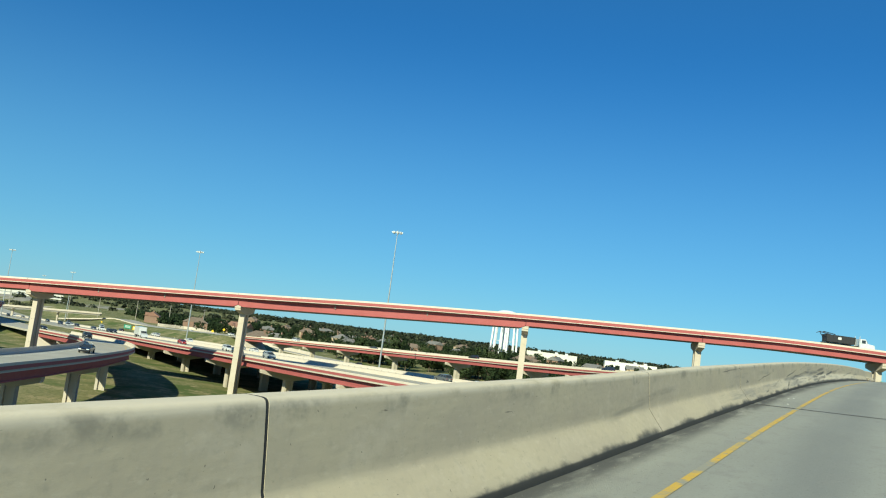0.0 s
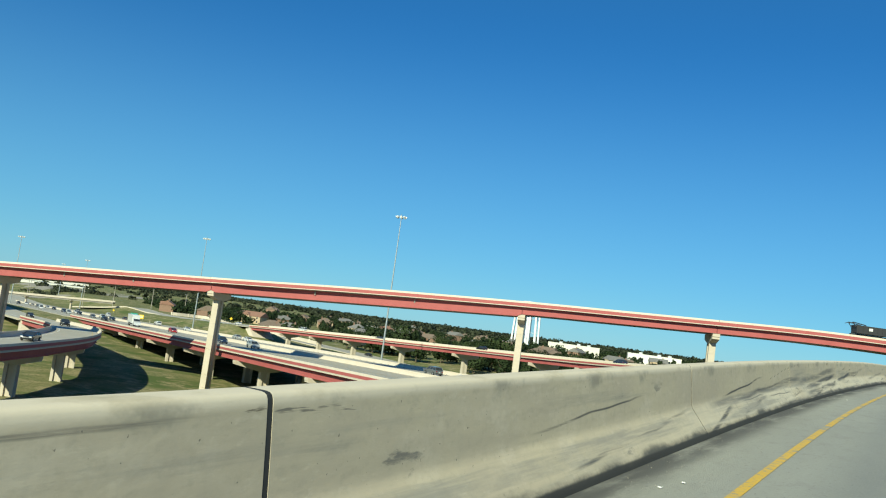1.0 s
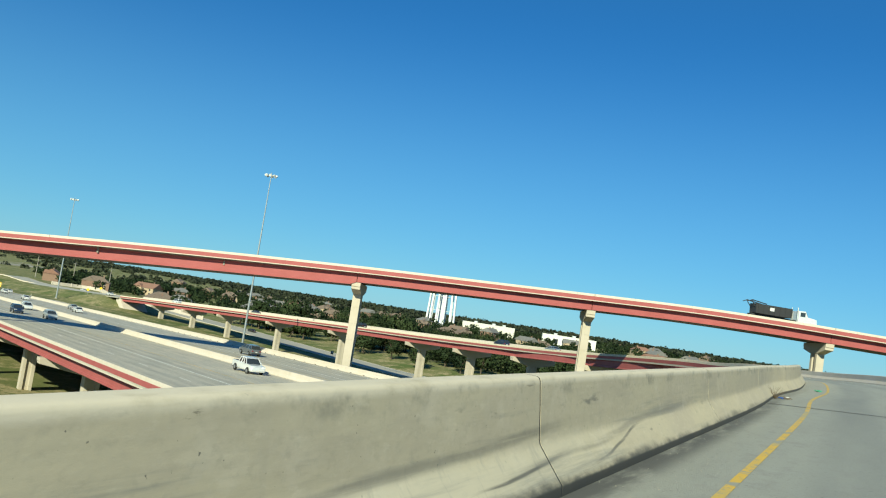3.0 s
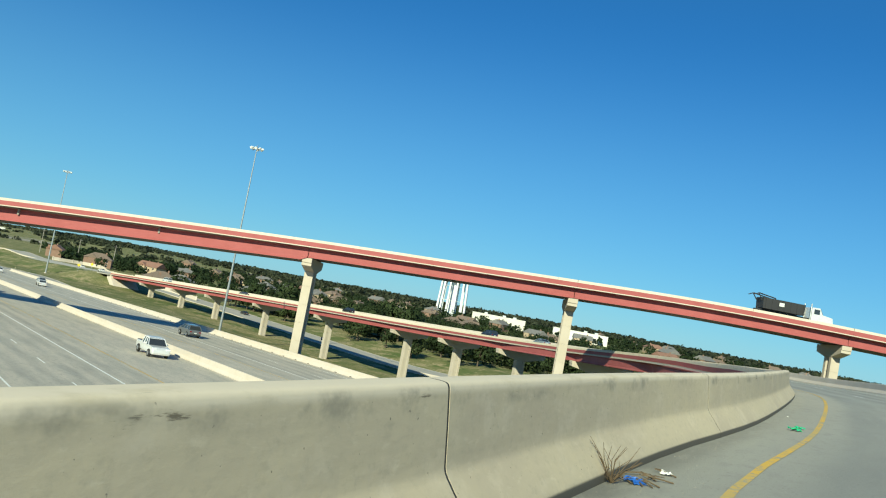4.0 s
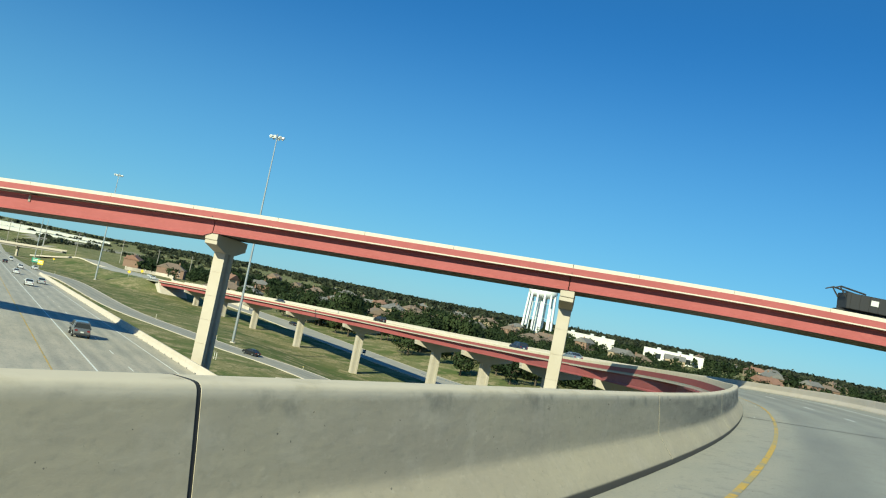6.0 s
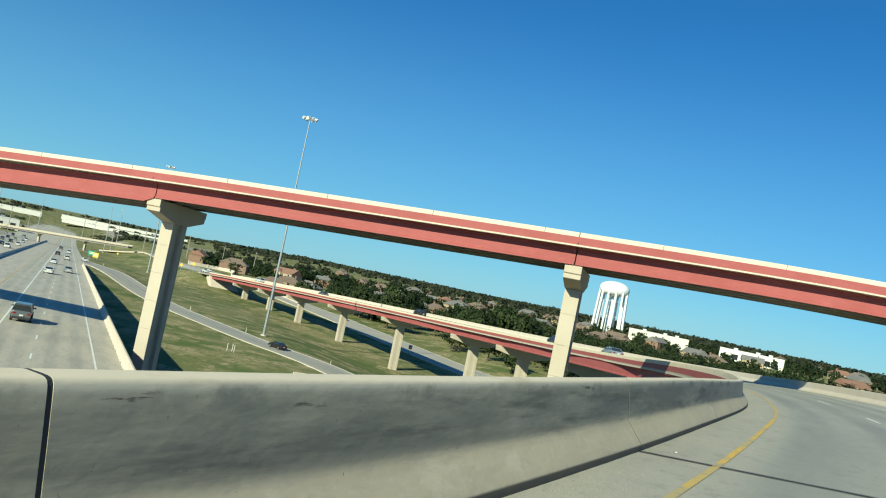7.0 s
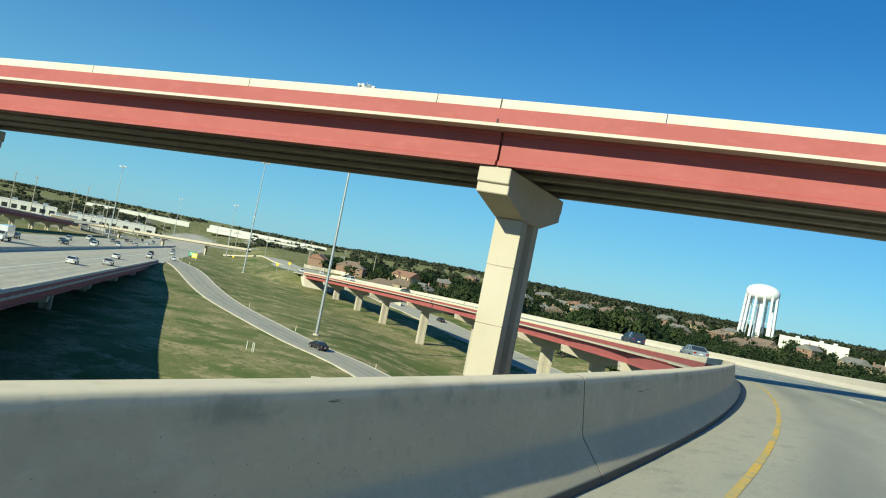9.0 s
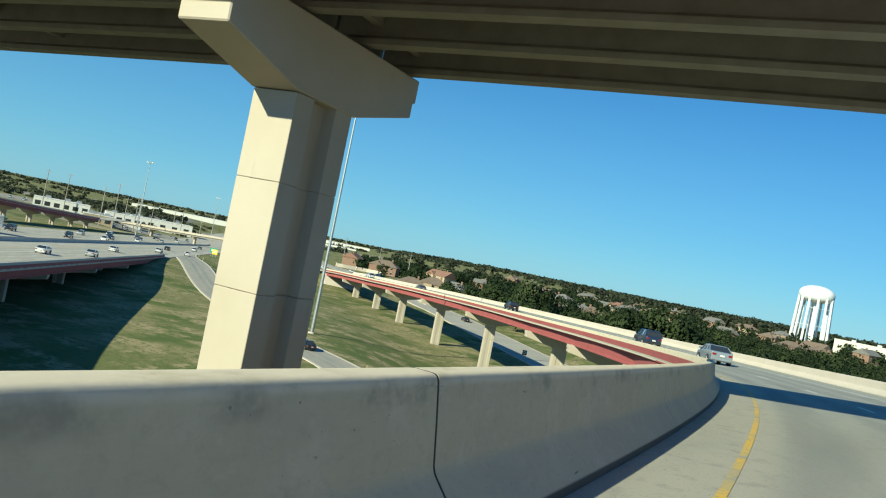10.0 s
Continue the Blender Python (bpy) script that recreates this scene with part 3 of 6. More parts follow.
def pier(name, at, turn, top, foot, length, label, group, col=(1.7, 2.1), tip=0.95, drop=1.95, joints=2.8, lean=0.0, cap=0.0, lip=0.42, inset=0.07, groove=0.32, first=0.0):
    """A hammerhead pier: cap along local y, column below. turn: the heading of local x (along the bridge)."""
    ob = thing(name, label, "bridge pier", group, at=Matrix.LocRotScale((at[0], at[1], foot), Euler((0, 0, turn)), None))
    h = top - foot
    w, d = col[0] / 2, col[1] / 2
    bm = bmesh.new()
    L = length / 2
    out = [(-L, h), (L, h), (L, h - lip), (L - inset, h - lip - 0.03), (L - inset, h - tip), (d + 0.05, h - drop), (-d - 0.05, h - drop), (-L + inset, h - tip), (-L + inset, h - lip - 0.03), (-L, h - lip)]
    prism(bm, [(a, z + lean * a) for a, z in out], -max(w, cap / 2), max(w, cap / 2), "x")
    part("cap", tidy(bm, 0.03), PIER, ob)
    # column in lifts, with a recessed strip on both wide sides
    z = -1.0
    edges = []
    zt = h - drop + 0.02
    while zt > z + joints * 1.4:
        lift = first if first and not edges else joints
        edges.append((zt - lift, zt))
        zt -= lift
    edges.append((z, zt))
    bm = bmesh.new()
    box(bm, -w + groove + 0.03, w - groove - 0.03, -d + 0.03, d - 0.03, -1.0, h - drop)
    for sy in (-1, 1):
        box(bm, -w + 0.03, w - 0.03, min(sy * (d - 0.03), sy * 0.45), max(sy * (d - 0.03), sy * 0.45), -1.0, h - drop)
    part("column_core", bm, PIER, ob)
    for z0, z1 in edges:
        bm = bmesh.new()
        q, t = 0.42, min(groove, w * 0.55)
        ring = [(-w, -d), (w, -d), (w, -q), (w - t, -q + 0.04), (w - t, q - 0.04), (w, q), (w, d), (-w, d), (-w, q), (-w + t, q - 0.04), (-w + t, -q + 0.04), (-w, -q)]
        lo = [bm.verts.new((x, y, z0)) for x, y in ring]
        hi = [bm.verts.new((x, y, z1 - 0.015)) for x, y in ring]
        bm.faces.new(lo[::-1])
        bm.faces.new(hi)
        for i in range(len(ring)):
            bm.faces.new((lo[i], lo[(i + 1) % len(ring)], hi[(i + 1) % len(ring)], hi[i]))
        part("column", tidy(bm, 0.012), PIER, ob)
    return ob


# ---- the curved ramp with the camera's road ----
ramp = thing("curved_ramp_bridge", "curved concrete connector ramp with cream barriers and red girders", "bridge", kind="structure")
R0 = 0.0
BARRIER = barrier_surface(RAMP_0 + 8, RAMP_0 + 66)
ROAD = ramp_surface("worn ramp pavement", gutter=RAMP_0)
RUSTY = material("dull rusty steel", (0.17, 0.15, 0.13), 0.75, spots=[(5, (0.11, 0.085, 0.065), 0.45, 0.6, ALL)])
JOINT = material("rubber joint", (0.03, 0.03, 0.03), 0.8)
part("deck", sweep("deck", RAMP, R0, RAMP_END, [(-0.44, -0.25), (-0.44, 0.0), (RAMP_W + 0.44, 0.0), (RAMP_W + 0.44, -0.25)], True), ROAD, ramp, "grey worn concrete ramp pavement")
CUTS = [RAMP_0 + k for k in (*np.arange(3.72 - 15 * 7.9, 0, 7.9), 3.72, 11.75, 19.68, 27.05, 34.7, 42.35, 50.05, 57.4, 64.9, 73.08, 81.22, 89.9, 97.7, 106.0, 114.5, 122.95, 131.5, 139.4, 147.2, 154.7, 162.3, 169.95, 178.08, *np.arange(186.0, 430, 8.02))]
CUTS = [k for k in CUTS if 0 < k < RAMP_END - 2] + [RAMP_END]
EXPANSION = (RAMP_0 - 33, RAMP_0 + 20.2, RAMP_0 + 73, RAMP_0 + 131.4, RAMP_T10 + 46, RAMP_T10 + 106, RAMP_T10 + 175)
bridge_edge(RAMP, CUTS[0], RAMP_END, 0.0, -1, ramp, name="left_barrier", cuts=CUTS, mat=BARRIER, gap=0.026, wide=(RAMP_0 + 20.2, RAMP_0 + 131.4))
bridge_edge(RAMP, R0, RAMP_END, RAMP_W, 1, ramp, name="right_barrier", pieces=False)
# dark filler sunk into the barrier's joints
for s in CUTS:
    if s < RAMP_0 - 12 or s > RAMP_T10 + 62:
        continue
    core = [(x - 0.002 if z > 0 else x, min(z, 0.805)) for x, z in INNER[:-1]] + [(-0.385, 0.0), (-0.385, -0.02)]
    part("joint_filler", sweep("joint_filler", RAMP, s - 0.05, s + 0.02, core, True, base=0.0, step=0.1), JOINT, ramp, "dark filler in the barrier joint")
# expansion joints across the deck
for s in EXPANSION:
    part("expansion_joint", sweep("expansion_joint", RAMP, s - 0.05, s + 0.05, [(0.0, 0.004), (RAMP_W, 0.004)], step=0.1), JOINT, ramp, "dark rubber expansion joint")
    for k in (-0.085, 0.055):
        part("joint_armour", sweep("joint_armour", RAMP, s + k, s + k + 0.03, [(0.0, 0.007), (RAMP_W, 0.007)], step=0.1), RUSTY, ramp)


def stripe(name, line, s0, s1, across, width, mat, owner, up=0.006, step=2.0, label=""):
    return part(name, sweep(name, line, s0, s1, [(across - width / 2, up), (across + width / 2, up)], step=step), mat, owner, label)


stripe("yellow_edge_line", RAMP, R0, RAMP_END + 60, 0.9, 0.09, YELLOW, ramp)
stripe("white_edge_line", RAMP, R0, RAMP_END + 60, 8.2, 0.11, WHITE, ramp)
for k in range(int(RAMP_END / 12)):
    stripe("lane_dash", RAMP, k * 12, k * 12 + 3, 4.5, 0.11, WHITE, ramp)
# on the bank past the end wall
part("ramp_road", sweep("ramp_road", RAMP, RAMP_END, RAMP.length, [(-1.5, -0.3), (-1.5, 0.0), (RAMP_W + 1, 0.0), (RAMP_W + 1, -0.3)], True, step=6), PAVE, None)
tagged(bpy.data.objects["ramp_road"], "grey concrete road on the grass bank", "road", kind="structure")

SP = [RAMP_T10 + k for k in (-210, -172, -134, -98, -62, -28, 10, 46, 79, 106, 130, 175, 216, 250, 277, 303)]
for s in SP:
    a, b = RAMP.at(s, 1.0), RAMP.at(s, RAMP_W - 1.0)
    mid = (a + b) / 2
    top = min(a.z, b.z) - 0.25 - 1.3
    foot = ground_z(mid.x, mid.y)
    if top - foot < 2.2:
        continue
    pier("ramp_pier", mid, RAMP.heading(s) + math.pi / 2, top, foot, RAMP_W + 0.7, "tan concrete hammerhead pier under the curved ramp", "piers of the curved ramp", col=(1.3, 1.95), tip=0.9, drop=1.8, groove=0.06)
for s0, s1 in zip([R0] + SP, SP + [RAMP_END]):
    for k, x in enumerate((0.55, 2.9, 5.2, 7.5, RAMP_W - 0.55)):
        girder("girder", RAMP.at(s0, x, -0.25), RAMP.at(s1, x, -0.25), 1.3, RED if k in (0, 4) else BEAM, ramp, crop=0.04)

# ---- the flyover ----
fly = thing("flyover_bridge", "high flyover bridge with cream barriers and red painted girders", "bridge", kind="structure")
FW = 9.1
F_IN = 0.9
# the line runs to the right; its far side is its left, so across is negative
FD = 1.35
FZ = FD + 0.3
part("deck", sweep("deck", FLY, 0, FLY.length, [(F_IN, FZ - 0.26), (F_IN, FZ), (F_IN - FW, FZ), (F_IN - FW, FZ - 0.26)], True), PAVE, fly)
FLYUP = Line([(p[0], p[1], p[2] + FZ) for p in FLY.p[::4]], 2.0, 0.02)
bridge_edge(FLYUP, 0, FLYUP.length, F_IN - 0.4, 1, fly, name="near_barrier", panel=8.75, gap=0.035)
bridge_edge(FLYUP, 0, FLYUP.length, F_IN - FW + 0.4, -1, fly, name="far_barrier", panel=8.75, pieces=False)
FX = [(-190, 214), (-135, 197.6), (-89, 187.6), (-41.7, 179.7), (17.2, 177.5), (52.65, 176.6), (90.3, 177.8), (130, 181), (175, 188)]
FS = [FLY.near(x, y) for x, y in FX]
for s in FS[1:]:
    turn = FLY.heading(s) + math.pi / 2 - radians(4)
    c = FLY.at(s + 0.67) + Vector((-math.sin(turn) * 3.7, math.cos(turn) * 3.7, -0.09))
    pier("flyover_pier", c, turn, c.z, ground_z(c.x, c.y), 7.4, "tall tan concrete hammerhead pier carrying the flyover", "piers of the flyover", col=(1.22, 2.15), tip=1.02, drop=1.66, lean=-0.025, cap=1.34, lip=0.61, inset=0.12, joints=2.47, first=2.0)
# dark seals at the ends of the spans
for s in FS[1:]:
    o = F_IN
    k = FLYUP.near(*FLY.at(s + 0.7)[:2])
    part("joint_seal", sweep("joint_seal", FLYUP, k - 0.03, k + 0.03, [(o, -0.24), (o + 0.055, -0.24), (o + 0.055, 0.03), (o + 0.02, 0.03), (o + 0.02, 0.78), (o - 0.03, 0.83), (o - 0.15, 0.83), (o - 0.15, 0.7)], True, base=F_IN - 0.4, step=0.1), JOINT, fly, "dark joint seal between two spans")
for k0, k1 in zip(FS, FS[1:]):
    deep = 1.72 if k1 == FS[4] or k1 == FS[3] else FD
    s0, s1 = k0 + 0.7, k1 + 0.7
    for k, x in enumerate((-0.1, -2.47, -4.83, -7.2)):
        if deep > FD:
            girder("girder", FLY.at(s0, x, FZ - 0.26), FLY.at(s1, x, FZ - 0.26), deep, RED if k == 0 else BEAM, fly, flange=0.42, web=0.16, chamfer=deep - FD, crop=0.05)
            continue
        hw, top, low = 0.21, FZ - 0.26, FZ - 0.26 - FD
        prof = [(x - hw, top), (x + hw, top), (x + hw, top - 0.1), (x + 0.08, top - 0.16), (x + 0.08, low + 0.24), (x + hw, low + 0.14), (x + hw, low), (x - hw, low), (x - hw, low + 0.14), (x - 0.08, low + 0.24), (x - 0.08, top - 0.16), (x - hw, top - 0.1)]
        part("girder", sweep("girder", FLY, s0 + 0.05, s1 - 0.05, prof[::-1], True, step=3.0), RED if k == 0 else BEAM, fly)
    # cross beams between the girders
    for q in np.linspace(s0 + 1.2, s1 - 1.2, 4):
        for a, b in ((-0.2, -2.37), (-2.57, -4.73), (-4.93, -7.1)):
            part("cross_beam", sweep("cross_beam", FLY, q - 0.12, q + 0.12, [(a, FZ - 0.3), (b, FZ - 0.3), (b, FZ - 1.15), (a, FZ - 1.15)], True, step=0.3), BEAM, fly)

# ---- the main highway ----
main = thing("highway_bridge", "wide multi-lane concrete highway bridge with red girders", "bridge", kind="structure")
U1 = 458
LANES = [3.2, 4.9, 7.0, 8.7, 10.4, 12.1, 29.7, 31.4, 33.4, 35.1, 37.1, 38.8]
HIGH_ROAD = ramp_surface("worn highway pavement", [0.7 + k for k in LANES], 0.0, (0.50, 0.45, 0.365), 0.6)
FAR_ROAD = ramp_surface("worn far highway pavement", [1.9 + k for k in LANES], 0.0, (0.50, 0.45, 0.365), 0.6)
VL = -42.4
part("deck", sweep("deck", HIGH, 0, U1, [(0.44, -0.26), (0.44, 0), (VL - 0.44, 0), (VL - 0.44, -0.26)], True, step=10), HIGH_ROAD, main, "pale grey concrete highway pavement")
bridge_edge(HIGH, 0, U1, 0.0, 1, main, name="right_barrier", step=5, pieces=False)
bridge_edge(HIGH, 0, U1, VL, -1, main, name="left_barrier", step=5, pieces=False)
# drain slots along the foot of the right barrier
for u in np.arange(146, 400, 3.6):
    part("drain_slot", sweep("drain_slot", HIGH, u, u + 0.5, [(-0.004, 0.012), (-0.004, 0.085), (0.05, 0.085), (0.05, 0.012)], True), JOINT, main, "dark drain slot at the barrier's foot")
    # cream strip on the outer face: sunlight through the slot, put in as colour
    part("drain_lip", sweep("drain_lip", HIGH, u - 0.4, u + 0.9, [(0.425, -0.12), (0.445, -0.12), (0.445, 0.03), (0.425, 0.03)], True), CREAM, main, "pale strip for sunlight through a drain slot")
MEDIAN = [(-0.3, 0), (-0.3, 0.08), (-0.13, 0.33), (-0.08, 0.79), (-0.05, 0.81), (0.05, 0.81), (0.08, 0.79), (0.13, 0.33), (0.3, 0.08), (0.3, 0)]
part("median_barrier", sweep("median_barrier", HIGH, 0, U1 + 420, [(-20 + x, z) for x, z in MEDIAN], True, step=10), CREAM, main)
part("highway_road", sweep("highway_road", HIGH, U1, HIGH.length, [(1.5, -0.4), (1.5, 0), (VL - 3, 0), (VL - 3, -0.4)], True, step=10), FAR_ROAD, None)
tagged(bpy.data.objects["highway_road"], "pale concrete highway running away to the horizon", "road", kind="structure")
for v, w, m in ((-1.9, 0.14, WHITE), (-9.45, 0.17, WHITE), (-13.0, 0.13, YELLOW), (-28.8, 0.13, YELLOW), (-32.4, 0.17, WHITE), (-40.6, 0.14, WHITE)):
    stripe("edge_line", HIGH, 0, HIGH.length, v, w, m, main, up=0.012, step=10)
for v in (-6.2, -36.2):
    for k in range(40):
        stripe("lane_dash", HIGH, 60 + k * 12, 63 + k * 12, v, 0.12, WHITE, main, up=0.012, step=3)
for u in range(-132, 228, 34):
    for v in (-6.5, -14.5, -27.5, -36.5):
        c = high(u, v)
        foot = ground_z(c.x, c.y)
        top = c.z - 0.26 - 1.25
        if top - foot < 2.0:
            continue
        s = u + 230
        pier("highway_pier", c, HIGH.heading(s) + math.pi / 2, top, foot, 8.4 if v in (-14.5, -27.5) else 12.5, "tan concrete pier under the highway bridge", "piers of the highway bridge", col=(1.3, 1.8), tip=0.7, drop=1.7)
us = [-230] + list(range(-132, 228, 34)) + [228]
for u0, u1 in zip(us, us[1:]):
    for k, v in enumerate((-0.5, -4, -8, -12, -16, -20, -24, -28, -32, -36, -39, -41.9)):
        girder("girder", high(u0, v, -0.26), high(u1, v, -0.26), 1.25, RED if k in (0, 11) else BEAM, main, crop=0.03)

# ---- the loop ramp ----
loop = thing("loop_ramp_bridge", "shaded curved loop ramp bridge with dark red girders", "bridge", kind="structure")
LW = -9.0
LOOP_END = LOOP.near(-110, 262)
part("deck", sweep("deck", LOOP, 0, LOOP_END, [(0.44, -0.26), (0.44, 0), (LW - 0.44, 0), (LW - 0.44, -0.26)], True), PAVE, loop)
bridge_edge(LOOP, 0, LOOP_END, 0.0, 1, loop, name="right_barrier", pieces=False)
bridge_edge(LOOP, 0, LOOP_END, LW, -1, loop, name="left_barrier", pieces=False)

for s in (30, 58, 86, 112, 138, 168, 198):
    c = LOOP.at(s, LW / 2)
    top, foot = c.z - 0.26 - 1.25 - 0.1, ground_z(c.x, c.y)
    if top - foot > 1.5:
        pier("loop_pier", c, LOOP.heading(s) + math.pi / 2, top, foot, 7.6, "shaded concrete hammerhead pier under the loop ramp", "piers of the loop ramp", col=(1.3, 1.8), tip=0.7, drop=1.5)
LS = [0, 30, 58, 86, 112, 138, 168, 198, LOOP_END]
for s0, s1 in zip(LS, LS[1:]):
    for k, x in enumerate((-0.4, -2.6, -4.5, -6.4, LW + 0.4)):
        girder("girder", LOOP.at(s0, x, -0.26), LOOP.at(s1, x, -0.26), 1.25, RED if k in (0, 4) else BEAM, loop, crop=0.03)
stripe("yellow_edge_line", LOOP, 0, LOOP.length, -1.2, 0.12, YELLOW, loop)
stripe("white_edge_line", LOOP, 0, LOOP.length, -7.6, 0.12, WHITE, loop)

# end walls of the bridges: sloping concrete under the deck ends
def end_wall(line, s, x0, x1, label):
    a, b = line.at(s, x0), line.at(s, x1)
    d = (line.at(s, 0) - line.at(s - 2, 0)).normalized()
    bm = bmesh.new()
    za = min(a.z, b.z) - 0.3
    lo = min(ground_z(a.x, a.y), ground_z(b.x, b.y)) - 0.6
    run = (za - lo) * 1.3
    pts = []
    for p in (a, b):
        q = Vector((p.x, p.y, 0))
        dd = Vector((d.x, d.y, 0)).normalized()
        pts.append([q - dd * run + Vector((0, 0, lo)), q + Vector((0, 0, za)), q + dd * 3 + Vector((0, 0, za)), q + dd * 3 + Vector((0, 0, lo))])
    va = [bm.verts.new(p) for p in pts[0]]
    vb = [bm.verts.new(p) for p in pts[1]]
    bm.faces.new(va)
    bm.faces.new(vb[::-1])
    for i in range(4):
        bm.faces.new((va[i], vb[i], vb[(i + 1) % 4], va[(i + 1) % 4]))
    tagged(part("slope_paving", tidy(bm), CREAM), label, "retaining wall", kind="structure")


end_wall(RAMP, RAMP_END, -0.4, RAMP_W + 0.4, "sloping cream concrete paving under the ramp's end")
end_wall(HIGH, U1, VL, 0.4, "sloping concrete paving under the highway bridge's end")
end_wall(LOOP, LOOP_END, LW, 0.4, "sloping concrete paving under the loop ramp's end")
part("loop_road", sweep("loop_road", LOOP, LOOP_END, LOOP.length, [(1, -0.6), (1, 0), (LW - 1, 0), (LW - 1, -0.6)], True, step=5), PAVE)
tagged(bpy.data.objects["loop_road"], "concrete lane joining the highway", "road", kind="structure")

# ---- roads on the ground ----
ASPHALT = material("old grey asphalt", (0.36, 0.335, 0.285), 0.9, spots=[(0.15, (0.43, 0.40, 0.34), 0.4, 0.7, ALL), (3, (0.21, 0.20, 0.18), 0.55, 0.85, ALL)], bump=0.08)


EXIT_PAVE = ramp_surface("worn exit pavement", (3.7, 5.5), 0.0, (0.37, 0.335, 0.275))


def ground_road(name, points, width, mat, label, kerb=0.5):
    line = Line([(x, y, 0) for x, y in points], 4.0)
    for i in range(len(line.p)):
        line.p[i, 2] = max(ground_z(line.p[i, 0] + line.r[i, 0] * k, line.p[i, 1] + line.r[i, 1] * k) for k in (-width / 2, 0, width / 2)) + 0.09
    for _ in range(3):
        line.p[1:-1, 2] = np.maximum(line.p[1:-1, 2], (line.p[:-2, 2] + line.p[2:, 2]) / 2)
    w = width / 2
    ob = part(name, sweep(name, line, 0, line.length, [(-w, -0.8), (-w, 0), (w, 0), (w, -0.8)], True, step=4), mat)
    tagged(ob, label, "road", kind="structure")
    if kerb:
        for side in (-1, 1):
            part("kerb", sweep("kerb", line, 0, line.length, [(side * (w + kerb), -0.8), (side * (w + kerb), 0.02), (side * (w - 0.02), 0.03), (side * (w - 0.02), -0.8)], True, step=4), CREAM, ob, "pale concrete edge strip")
    return line


SLIP = ground_road("exit_road", [(150, 130), (100, 186), (57, 228), (10, 272), (-15, 289), (-44, 313), (-77, 343), (-114, 381), (-152, 424), (-192, 480)], 7.6, EXIT_PAVE, "grey single-lane exit road through mown grass")
SERVICE = ground_road("service_road", [(190, 190), (124, 258), (67, 317), (25.5, 357), (-8.5, 395), (-56, 450), (-115, 520), (-190, 600), (-300, 690)], 14.5, ASPHALT, "grey service road passing under the curved ramp")

# far bridge over the highway
CROSS = Line([(-385, 598.6, -1.6), (-342, 609, -0.3), (-294, 620.5, 1.5), (-258, 629, 3.1), (-250, 631, 3.4)], 6.0)
cross = thing("crossing_bridge", "beige concrete bridge crossing over the distant highway", "bridge", kind="structure")
part("deck", sweep("deck", CROSS, 0, CROSS.length, [(-5, -0.3), (-5, 0), (5, 0), (5, -0.3)], True, step=6), PAVE, cross)
for side in (-1, 1):
    part("parapet", sweep("parapet", CROSS, 0, CROSS.length, [(side * 4.6, 0), (side * 4.65, 0.85), (side * 4.95, 0.85), (side * 5.05, -0.35), (side * 4.7, -0.35)], True, step=6), PIER, cross)
    part("edge_beam", sweep("edge_beam", CROSS, 0, CROSS.length, [(side * 3.9, -0.3), (side * 4.4, -0.3), (side * 4.4, -1.35), (side * 3.9, -1.35)], True, step=6), BEAM, cross)
for x in (-372, -340, -308, -277):
    s = CROSS.near(x, 620)
    c = CROSS.at(s, 0)
    foot = ground_z(c.x, c.y)
    if c.z - 1.4 - foot > 1.2:
        pier("crossing_pier", c, CROSS.heading(s) + math.pi / 2, c.z - 1.35, foot, 8.0, "beige concrete pier under the crossing bridge", "piers of the crossing bridge", col=(1.0, 2.4), tip=0.6, drop=1.0)

# ramp beyond the highway on the far side
SIDE = Line([tuple(high(u, v)[:2]) + (z,) for u, v, z in ((90, -122, 11.2), (160, -98, 10.8), (256, -66, 9.0), (340, -60, 6.0), (430, -58, 3.2), (520, -58, 2.2))], 4.0)
side_ramp = thing("side_ramp_bridge", "shaded ramp bridge beyond the highway with dark red girders", "bridge", kind="structure")
part("deck", sweep("deck", SIDE, 0, SIDE.length, [(0.4, -0.26), (0.4, 0), (-9.4, 0), (-9.4, -0.26)], True, step=4), PAVE, side_ramp)
SIDE_END = SIDE.near(*high(425, -58)[:2])
bridge_edge(SIDE, 0, SIDE_END, 0.0, 1, side_ramp, name="right_barrier", pieces=False, step=4)
bridge_edge(SIDE, 0, SIDE_END, -9.0, -1, side_ramp, name="left_barrier", pieces=False, step=4)
cuts = list(np.arange(10, SIDE_END, 30))
for s0, s1 in zip([0] + cuts, cuts + [SIDE_END]):
    for x in (-0.4, -4.5, -8.6):
        girder("girder", SIDE.at(s0, x, -0.26), SIDE.at(s1, x, -0.26), 1.25, RED if x != -4.5 else BEAM, side_ramp)
for s in cuts:
    c = SIDE.at(s, -4.5)
    foot = ground_z(c.x, c.y)
    if c.z - 1.6 - foot > 1.5:
        pier("side_pier", c, SIDE.heading(s) + math.pi / 2, c.z - 1.55, foot, 7.6, "concrete hammerhead pier under the side ramp", "piers of the side ramp", col=(1.3, 1.8), tip=0.7, drop=1.5)

# ---- high mast lights ----
LAMP = material("lamp glass", (0.75, 0.76, 0.74), 0.25)


